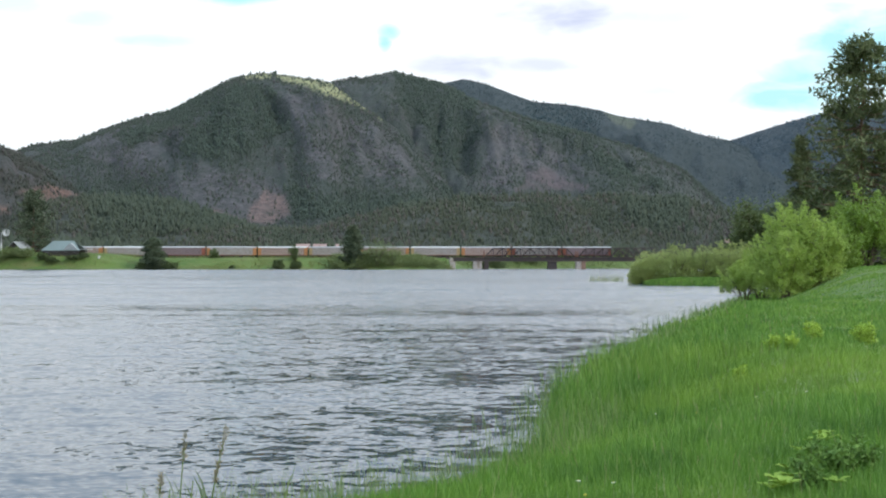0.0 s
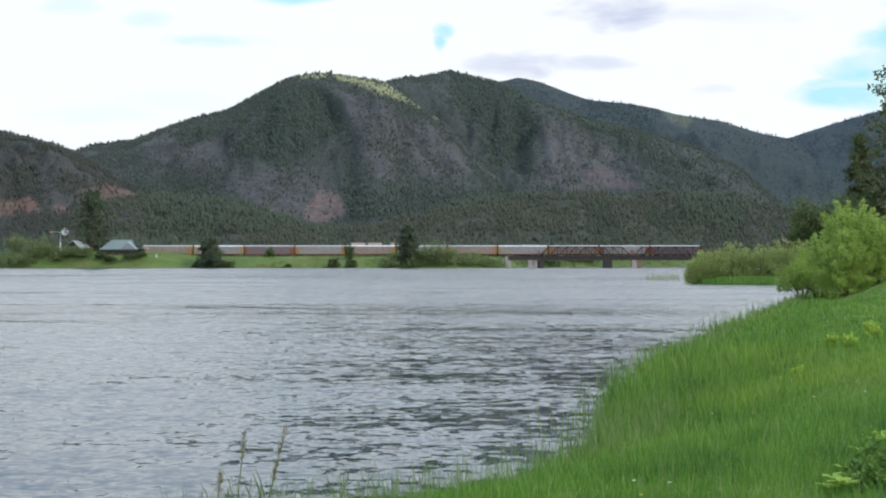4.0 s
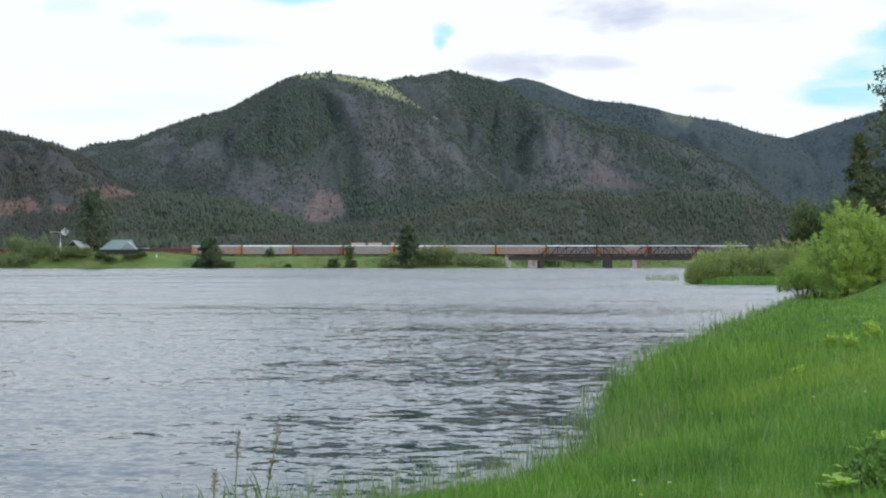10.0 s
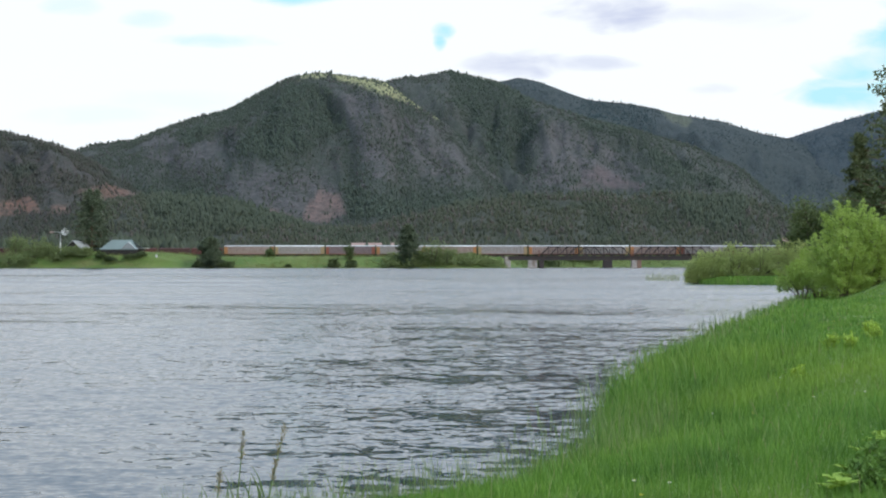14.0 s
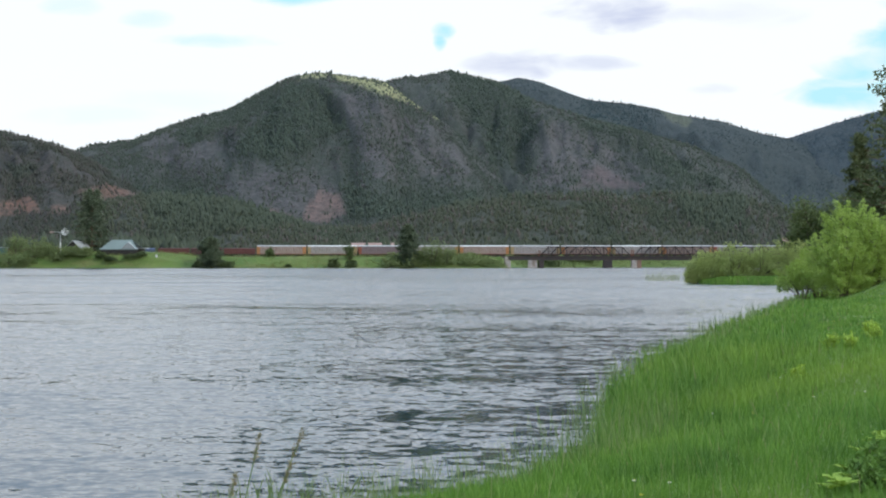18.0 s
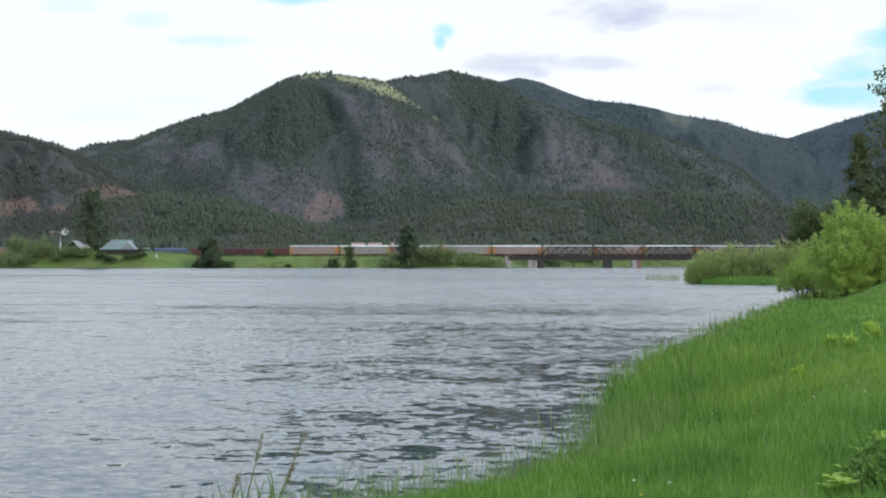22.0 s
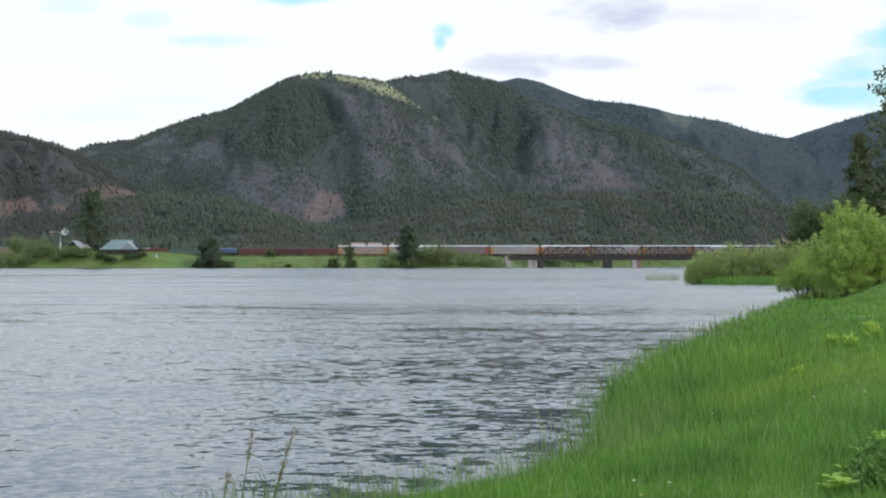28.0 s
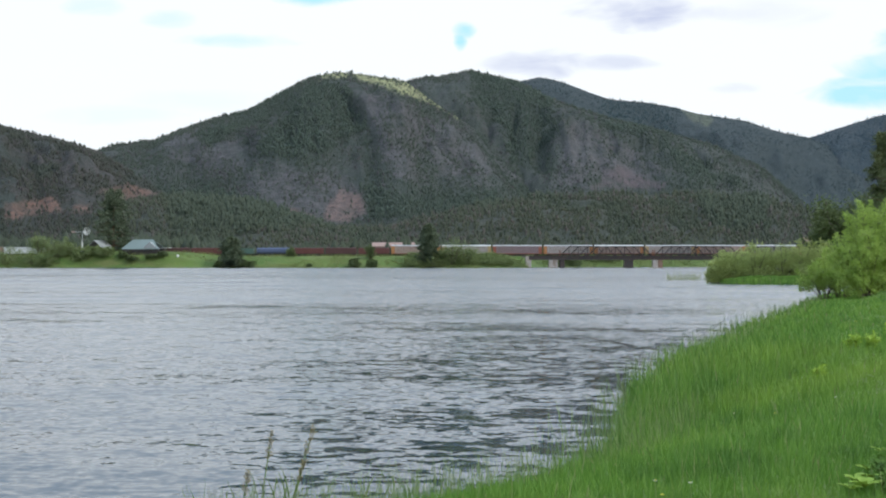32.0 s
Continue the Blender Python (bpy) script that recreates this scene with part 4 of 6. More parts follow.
def make_right_bank_trees():
    near = "bushes on the near bank"
    # bright bushes at the water's edge
    broadleaf("bush", on(30.7, 113), 6.7, 6.2, 14, 14, 34, 0.16, M["bush"], 3, "bright yellow-green leafy bush leaning over the river edge", "bush", near, droop=0.1, fill=170, spread=0.05, shoots=60)
    broadleaf("bush", on(28.0, 117.5), 2.8, 4.2, 11, 13, 14, 0.15, M["bush"], 5, "small bright green bush whose branches hang over the water", "bush", near, low=0.45, spread=0.07, shoots=26)
    broadleaf("bush", on(29.7, 119), 3.9, 6.8, 13, 16, 26, 0.16, M["bush"], 4, "low spreading bright green bush with branches over the water", "bush", near, low=0.32, spread=0.06, shoots=40)
    broadleaf("bush", on(32.1, 112), 5.0, 4.0, 12, 13, 30, 0.16, M["bush"], 7, "bright green leafy bush on the grassy bank", "bush", near, droop=0.1, fill=110, spread=0.05, shoots=40)
    broadleaf("bush", on(29.2, 110), 4.2, 4.0, 10, 12, 30, 0.16, M["bush"], 6, "bright green bush with leafy shoots at the water's edge", "bush", near, droop=0.1, low=0.0, fill=90, spread=0.05, shoots=40)
    broadleaf("bush", on(46.5, 157), 7.6, 5.5, 11, 13, 30, 0.24, M["shade_bush"], 8, "tall green leafy bush behind the lawn", "bush", near, fill=90, spread=0.06, shoots=40)
    broadleaf("bush", on(51.5, 161), 9.2, 8.0, 12, 13, 32, 0.26, M["shade_bush"], 9, "wide bright green leafy bush behind the lawn", "bush", near, low=0.3, fill=70, spread=0.06, shoots=40)
    broadleaf("bush", on(59.0, 164), 10.5, 9.0, 12, 13, 32, 0.26, M["shade_bush"], 10, "tall rounded green bush behind the lawn", "bush", near, low=0.3, fill=70, spread=0.06, shoots=40)
    # dark trees behind
    pine("pine_tree", on(66, 208), 34.3, 21, 50, 6, 0.85, M["needle"], 12, "very tall dark green ponderosa pine with ragged crown", round_top=0.7, tuft=11)
    pine("pine_tree", on(62.3, 226), 22.0, 7.6, 40, 6, 0.6, M["needle"], 13, "dark green narrow conifer behind the bushes", round_top=0.3)
    pine("pine_tree", on(76, 214), 27, 15, 38, 5, 0.9, M["needle"], 14, "dark green broad pine beside a taller one", round_top=0.6)
    broadleaf("tree", on(61.5, 214), 16.0, 8.5, 9, 14, 24, 0.5, M["dark_leaf"], 15, "dark olive rounded tree behind bright bushes", "tree", trunk=0.28, fill=140, spread=0.06)
    broadleaf("tree", on(60.7, 246), 14.6, 9.6, 8, 13, 22, 0.5, M["dark_leaf"], 16, "dark green cottonwood tree beside the willows", "tree", trunk=0.25, fill=130, spread=0.06)
    broadleaf("tree", on(65.5, 244), 14.5, 9.5, 8, 13, 22, 0.5, M["dark_leaf"], 17, "dark green leafy tree behind the bushes", "tree", trunk=0.25, fill=130, spread=0.06)
    broadleaf("tree", on(59.9, 249), 12.2, 7.0, 8, 13, 22, 0.5, M["dark_leaf"], 18, "olive green rounded tree beside the willows", "tree", trunk=0.22, fill=130, spread=0.06)
    # willow thicket on the low point
    for i, (x, y, h, w) in enumerate([(38.6, 219, 4.9, 6.0), (42.6, 221, 5.4, 7.5), (46.6, 222, 5.6, 8.0), (50.6, 224, 5.7, 7.5), (54.4, 226, 5.8, 7.5),
                                      (36.8, 218, 3.5, 3.6), (58.2, 227, 5.3, 7)]):
        broadleaf("willow", on(x, y), h, w, 12, 7, 12, 0.30, M["willow"], 30 + i, "rounded grey-green willow shrub on a low grassy point", "shrub",
                  "willows on the point", low=0.0, spread=0.045, narrow=0.36, droop=-0.3, fill=520, shoots=8)


make_right_bank_trees()


def make_far_bank_trees():
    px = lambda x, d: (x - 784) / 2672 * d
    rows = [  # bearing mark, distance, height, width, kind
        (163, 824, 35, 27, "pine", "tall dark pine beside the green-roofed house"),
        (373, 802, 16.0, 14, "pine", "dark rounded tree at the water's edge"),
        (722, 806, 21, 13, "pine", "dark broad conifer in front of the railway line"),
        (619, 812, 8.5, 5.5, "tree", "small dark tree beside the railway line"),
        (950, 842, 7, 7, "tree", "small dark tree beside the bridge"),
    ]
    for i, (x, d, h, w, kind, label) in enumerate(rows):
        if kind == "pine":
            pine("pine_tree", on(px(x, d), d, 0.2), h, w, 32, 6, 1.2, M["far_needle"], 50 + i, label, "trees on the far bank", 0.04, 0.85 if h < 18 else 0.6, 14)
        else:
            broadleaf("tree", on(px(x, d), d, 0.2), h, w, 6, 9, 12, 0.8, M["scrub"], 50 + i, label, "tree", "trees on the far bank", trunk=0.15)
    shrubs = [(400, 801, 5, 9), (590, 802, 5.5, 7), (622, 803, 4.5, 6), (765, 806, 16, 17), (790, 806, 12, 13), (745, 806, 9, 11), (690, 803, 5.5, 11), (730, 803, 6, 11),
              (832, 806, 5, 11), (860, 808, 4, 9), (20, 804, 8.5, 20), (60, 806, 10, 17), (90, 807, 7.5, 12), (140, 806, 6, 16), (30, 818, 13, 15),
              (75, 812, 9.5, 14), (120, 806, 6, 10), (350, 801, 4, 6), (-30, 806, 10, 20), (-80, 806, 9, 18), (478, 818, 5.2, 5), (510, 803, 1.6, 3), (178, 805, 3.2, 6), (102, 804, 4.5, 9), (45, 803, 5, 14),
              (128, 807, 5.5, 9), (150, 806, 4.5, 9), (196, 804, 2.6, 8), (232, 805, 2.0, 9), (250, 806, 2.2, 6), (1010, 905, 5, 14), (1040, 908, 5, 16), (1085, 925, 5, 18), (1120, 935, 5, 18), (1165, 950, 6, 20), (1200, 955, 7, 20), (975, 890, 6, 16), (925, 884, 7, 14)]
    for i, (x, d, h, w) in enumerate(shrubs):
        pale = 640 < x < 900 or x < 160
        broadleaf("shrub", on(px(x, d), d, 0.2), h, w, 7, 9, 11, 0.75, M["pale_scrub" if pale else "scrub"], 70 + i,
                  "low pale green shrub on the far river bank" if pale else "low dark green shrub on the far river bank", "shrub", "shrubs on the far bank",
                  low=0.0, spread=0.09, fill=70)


make_far_bank_trees()


def make_bank_scrub():
    """Tufts of tall grass and weeds on the far bank, too small to count."""
    rng = np.random.RandomState(77)
    n = 5200
    x = rng.uniform(-300, 36, n)
    y = 800.5 + 27 * rng.rand(n) ** 1.3
    keep = rng.rand(n) < 0.45 + 0.9 * fractal(x * 0.06, y * 0.12, 90, 3)
    x, y = x[keep], y[keep]
    z = ground_height(x, y) + 0.25
    v, f = leaf_cloud(np.stack([x, y, z], -1), rng.uniform(0.3, 0.8, len(x)), 14, 0.5, rng, 0.4, -0.6)
    tagged(new("bank_scrub", mesh_of("bank_scrub", v, f, M["field"])), "rough yellow-green grass tufts on the far bank", "grass", kind="stuff")


make_bank_scrub()


def make_brush():
    """Low brush on the bank beyond the bridge and on the rail embankment."""
    rng = np.random.RandomState(78)
    n = 5200
    x = np.concatenate([rng.uniform(36, 190, n), rng.uniform(-30, 34, n // 5)])
    y = np.concatenate([rng.uniform(860, 985, n), rng.uniform(803, 822, n // 5)])
    keep = shore(FAR_LAND, x, y) > 0.5
    x, y = x[keep], y[keep]
    z = ground_height(x, y) + rng.uniform(0.2, 1.6, len(x))
    v, f = leaf_cloud(np.stack([x, y, z], -1), rng.uniform(0.5, 1.1, len(x)), 12, 0.8, rng, 0.5, -0.3)
    tagged(new("brush", mesh_of("brush", v, f, M["pale_scrub"])), "low green brush on the far bank under the bridge", "brush", kind="stuff")


make_brush()


# ---------------------------------------------------------------- grass on the near bank
def blades(name, x, y, height, width, material, rng, label, bend=0.35, category="grass"):
    """Bent blades of grass, each of two joints, in one piece of stuff."""
    n = len(x)
    z = np.maximum(ground_height(x, y), -0.3) - 0.03
    a = rng.uniform(0, 2 * np.pi, n)
    lean = rng.uniform(0.05, bend, n) * height
    dx, dy = np.cos(a) * lean, np.sin(a) * lean
    face = rng.uniform(-0.6, 0.6, n)
    wx, wy = np.cos(face) * width / 2, np.sin(face) * width / 2
    p = np.stack([np.stack([x - wx, y - wy, z], -1), np.stack([x + wx, y + wy, z], -1),
                  np.stack([x + dx * 0.4 + wx * 0.8, y + dy * 0.4 + wy * 0.8, z + height * 0.58], -1),
                  np.stack([x + dx * 0.4 - wx * 0.8, y + dy * 0.4 - wy * 0.8, z + height * 0.58], -1),
                  np.stack([x + dx, y + dy, z + height], -1)], 1)
    o = np.arange(n)[:, None] * 5
    f = np.concatenate([o + np.array([[0, 1, 2]]), o + np.array([[0, 2, 3]]), o + np.array([[3, 2, 4]])])
    return tagged(new(name, mesh_of(name, p.reshape(-1, 3), f, material)), label, category, kind="stuff")


def make_grass():
    rng = np.random.RandomState(9)
    per = 11
    tufts = 66000
    u = rng.uniform(-0.36, 0.46, tufts)
    d = 6.0 * (175 / 6.0) ** (rng.rand(tufts) ** 0.9)
    x, y = u * d, d
    inside = shore(NEAR_LAND, x, y) + 0.5 * fractal(x * 0.8, y * 0.5, 31, 3)
    keep = inside > 0.0
    x, y, d, inside = (np.repeat(q[keep], per) for q in (x, y, d, inside))
    clump = fractal(x * 0.55, y * 0.3, 21, 4)
    n = len(x)
    x = x + rng.normal(0, 1, n) * (0.05 + d * 0.0035)
    y = y + rng.normal(0, 1, n) * (0.05 + d * 0.006)
    tuft_size = np.repeat(rng.uniform(0.4, 1.6, n // per), per)
    edge = smoothstep(1 - inside / 5)
    stand = smoothstep(1 - np.abs(y - 36) / 14)       # the tall stand on the small headland
    h = (0.14 + (0.17 + 0.40 * stand) * edge + 0.11 * clump) * rng.uniform(0.45, 1.25, n) * tuft_size * np.clip(1.15 - d / 260, 0.5, 1)
    w = np.maximum(0.006, d * 0.00042) * rng.uniform(0.6, 1.5, n)
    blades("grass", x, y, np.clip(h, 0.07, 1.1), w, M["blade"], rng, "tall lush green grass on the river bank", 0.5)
    # flowering tops above the blades
    n = 500
    u, d = rng.uniform(-0.1, 0.44, n), 9.0 * (90 / 9.0) ** rng.rand(n)
    x, y = u * d, d
    inside = shore(NEAR_LAND, x, y)
    keep = (inside > 0.2) & (rng.rand(n) < 0.35 + 0.6 * smoothstep(1 - inside / 5))
    x, y, d = x[keep], y[keep], d[keep]
    blades("grass_tops", x, y, rng.uniform(0.3, 0.55, len(x)), np.maximum(0.005, d * 0.0003), M["tops"], rng, "thin pale flowering grass tops on the bank", 0.5)
    # thin tall grass that stands in the shallow water at the edge
    n = 28000
    u, d = rng.uniform(-0.2, 0.3, n), 11 * (120 / 11) ** rng.rand(n)
    x, y = u * d, d
    inside = shore(NEAR_LAND, x, y)
    keep = (inside > -1.6) & (inside < 1.2) & (rng.rand(n) < np.clip((inside + 1.7) / 2.4, 0, 1) ** 1.6)
    x, y, d = x[keep], y[keep], d[keep]
    blades("shore_grass", x, y, rng.uniform(0.25, 0.85, len(x)), np.maximum(0.007, d * 0.0004), M["reed"], rng, "thin upright grass stalks along the water's edge", 0.4)


def make_sedge():
    """Tall sedge along the front of the willow point, and a thin stand of reeds in the water off it."""
    rng = np.random.RandomState(44)
    n = 15000
    x, y = rng.uniform(32, 66, n), rng.uniform(197, 224, n)
    keep = shore(NEAR_LAND, x, y) > -0.3
    x, y = x[keep], y[keep]
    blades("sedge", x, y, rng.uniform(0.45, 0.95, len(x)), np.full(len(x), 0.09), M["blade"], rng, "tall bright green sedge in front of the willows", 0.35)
    n = 170
    x, y = rng.uniform(34.8, 40.5, n), rng.normal(258, 3, n)
    blades("reeds", x, y, rng.uniform(0.7, 2.1, n), np.full(n, 0.04), M["tops"], rng, "thin stand of pale reeds in shallow water", 0.3, "reeds")


make_sedge()


def make_seed_stalk(x, y, height, lean, seed, leafy=3):
    """Canary grass: jointed stem, long leaves, a narrow seed head."""
    rng = np.random.RandomState(seed)
    g = on(x, y, 0.05)
    stalk = thing("reed_stalk", pose(*g), "tall reed grass stalk with a pale brown seed head", "reed", "reed stalks at the water's edge")
    top = np.array([lean * height, 0.03, height])
    pts = [top * (t ** np.array([1.5, 1.5, 1.0])) for t in np.linspace(0, 1, 6)]
    v, f = tubes([(pts, np.linspace(0.010, 0.005, 6))], 5)
    part("stem", mesh_of("stem", v, f, M["reed"], True), None, stalk)
    for k in range(min(leafy, 2)):
        p = pts[1 + k % 3]
        a = rng.choice([0, math.pi]) + rng.uniform(-0.6, 0.6)
        L = rng.uniform(0.25, 0.42)
        out = np.array([math.cos(a), math.sin(a), 0])
        ctr = [p, p + out * L * 0.08 + (0, 0, L * 0.5), p + out * L * 0.20 + (0, 0, L * 0.92), p + out * L * 0.36 + (0, 0, L * 1.22)]
        side = np.array([-out[1], out[0], 0]) * 0.5 + np.array([0.5, 0.2, 0])
        vv = []
        for q, w in zip(ctr, (0.008, 0.013, 0.010, 0.002)):
            vv += [q - side * w, q + side * w]
        part("leaf", mesh_of("leaf", np.array(vv), np.array([(0, 1, 3, 2), (2, 3, 5, 4), (4, 5, 7, 6)]), M["reed"]), None, stalk)
    if leafy < 4:
        c = np.array([top + (pts[-1] - pts[-2]) * t for t in np.linspace(-0.6, 0.5, 14)])
        v, f = leaf_cloud(c, 0.010, 7, 0.040, rng, 0.22, -1.2)
        part("seed_head", mesh_of("seed_head", v, f, M["dry"]), None, stalk)
    return stalk


STALKS = []


def make_stalks():
    # (bearing, how far, height, lean, leaves)
    rows = [(-0.1385, 14.6, 1.15, 0.07, 2), (-0.1205, 14.8, 1.18, 0.17, 2), (-0.120, 14.4, 0.86, 0.14, 3), (-0.152, 14.2, 0.82, 0.06, 3), (-0.1600, 14.0, 0.80, 0.0, 4), (-0.1985, 13.6, 0.62, 0.02, 4),
            (-0.1800, 13.4, 0.64, 0.02, 4), (-0.1415, 14.2, 0.76, -0.02, 4), (-0.1250, 14.6, 0.80, 0.1, 4), (-0.099, 15.4, 0.56, 0.05, 4), (-0.077, 16.2, 0.60, 0.0, 4),
            (-0.0695, 16.5, 0.62, 0.04, 4), (-0.055, 16.8, 0.56, -0.05, 4), (-0.160, 13.8, 0.62, 0.12, 4), (-0.150, 13.9, 0.6, 0.1, 4), (-0.136, 14.4, 0.70, 0.06, 4),
            (-0.1205, 14.5, 0.66, 0.10, 4), (-0.142, 14.4, 0.62, -0.06, 4), (-0.175, 13.5, 0.72, 0.05, 4), (-0.165, 13.7, 0.70, 0.08, 4), (-0.148, 14.0, 0.82, 0.10, 4),
            (-0.132, 14.3, 0.88, 0.08, 4), (-0.128, 14.4, 0.80, 0.14, 4), (-0.112, 14.9, 0.74, 0.10, 4), (-0.105, 15.0, 0.62, 0.05, 4), (-0.090, 15.6, 0.60, 0.08, 4)]
    for i, (u, d, h, lean, leaves) in enumerate(rows):
        STALKS.append((make_seed_stalk(u * d, d, h * (0.92 if leaves == 4 else 1.0), lean, 200 + i, leaves), u * d, d))


def make_broad_weed(x, y, size, seed, label, flowers=0):
    """A rosette of wide leaves, or a small flowering herb."""
    rng = np.random.RandomState(seed)
    weed = thing("broadleaf_weed", pose(*on(x, y)), label, "weed", "weeds in the grass")
    for k in range(9):
        a = 2 * math.pi * k / 9 + rng.uniform(-0.3, 0.3)
        L, w = size * rng.uniform(0.6, 1.1), size * rng.uniform(0.14, 0.22)
        out, side = np.array([math.cos(a), math.sin(a), 0]), np.array([-math.sin(a), math.cos(a), 0])
        rise = rng.uniform(0.5, 1.0)
        vv = []
        for t, q in ((0, 0.15), (0.3, 0.75), (0.6, 1.0), (0.85, 0.6), (1.0, 0.05)):
            c = out * L * t * 0.8 + np.array([0, 0, 0.1 + L * rise * (t - 0.62 * t * t)])
            vv += [c - side * w * q, c + (0, 0, -w * q * 0.35), c + side * w * q]
        ff = []
        for i in range(4):
            o = i * 3
            ff += [(o, o + 1, o + 4, o + 3), (o + 1, o + 2, o + 5, o + 4)]
        part("leaf", mesh_of("leaf", np.array(vv), np.array(ff), M["weed"], True), None, weed)
    return weed


make_grass()
make_stalks()
for i, (u, d, s) in enumerate([(0.259, 11.5, 0.17), (0.264, 11.2, 0.19), (0.270, 11.6, 0.18), (0.256, 11.1, 0.15), (0.267, 12.1, 0.15), (0.284, 13.8, 0.15), (0.289, 14.2, 0.17),
                               (0.293, 13.9, 0.16), (0.299, 11.3, 0.17), (0.276, 13.2, 0.13)]):
    make_broad_weed(u * d, d, s, 300 + i, "broad-leaved yellow-green weed in the grass")
for i, (u, d, h) in enumerate([(0.279, 12.0, 0.26), (0.289, 12.4, 0.30), (0.301, 12.2, 0.30), (0.312, 12.5, 0.34), (0.284, 11.4, 0.24)]):
    broadleaf("bank_herb", on(u * d, d), h, h * 1.1, 8, 6, 8, 0.055, M["herb"], 360 + i, "dark green bushy herb among the broad-leaved weeds", "weed", "weeds in the grass",
              low=0.2, spread=0.08, trunk=0.006)
for i, (u, d, h) in enumerate([(0.2575, 31.5, 0.42), (0.2700, 31.0, 0.40), (0.2830, 34.0, 0.50), (0.2860, 33.0, 0.42), (0.3160, 33.0, 0.55), (0.3220, 32.0, 0.5), (0.2350, 28.0, 0.36)]):
    broadleaf("spurge_plant", on(u * d, d), h, h * 0.8, 7, 6, 10, 0.055, M["spurge"], 330 + i, "yellow-green leafy spurge plant standing in the grass", "plant", "spurge in the grass",
              low=0.2, spread=0.07, trunk=0.006)


def make_flower(x, y, height, colour, seed, label):
    """A small flower on a thin stem: a disc of petals."""
    rng = np.random.RandomState(seed)
    flower = thing("flower", pose(*on(x, y)), label, "flower", "flowers in the grass")
    tip = (rng.normal(0, 0.02), rng.normal(0, 0.02), height)
    part("stem", rod(bmesh.new(), (0, 0, -0.03), tip, 0.003, 0.002, 5), M["reed"], flower)
    bm = bmesh.new()
    for k in range(9):
        a = 2 * math.pi * k / 9
        c, s = math.cos(a), math.sin(a)
        r = 0.015 * rng.uniform(0.85, 1.15)
        vs = [bm.verts.new((tip[0] + q * c - e * s, tip[1] + q * s + e * c, tip[2] + z)) for q, e, z in ((0.003, 0, 0), (r * 0.7, 0.005, 0.007), (r, 0, 0.006), (r * 0.7, -0.005, 0.007))]
        bm.faces.new(vs)
    part("petal_ring", bm, M[colour], flower)
    bm = bmesh.new()
    bmesh.ops.create_icosphere(bm, subdivisions=1, radius=0.005, matrix=Matrix.Translation((tip[0], tip[1], tip[2] + 0.008)))
    part("centre", bm, M["petal_yellow"], flower)


for i, (u, d, h, colour) in enumerate([(0.1290, 9.5, 0.38, "petal_white"), (0.1520, 9.4, 0.38, "petal_white"), (0.2790, 15.6, 0.38, "petal_white"), (0.1300, 9.2, 0.34, "petal_yellow"),
                                       (0.2590, 34, 0.5, "petal_yellow"), (0.2600, 34.6, 0.46, "petal_yellow"), (0.2840, 36, 0.55, "petal_yellow"), (0.2850, 37, 0.5, "petal_yellow"),
                                       (0.2925, 38, 0.5, "petal_yellow"), (0.3000, 38, 0.5, "petal_yellow"), (0.3050, 37, 0.5, "petal_yellow"), (0.2230, 26, 0.42, "petal_white"),
                                       (0.2050, 20, 0.4, "petal_yellow"), (0.1800, 17, 0.4, "petal_white"), (0.2450, 15.5, 0.36, "petal_white")]):
    make_flower(u * d, d, h, colour, 400 + i, ("white" if colour == "petal_white" else "yellow") + " wild flower on a thin stem in the grass")


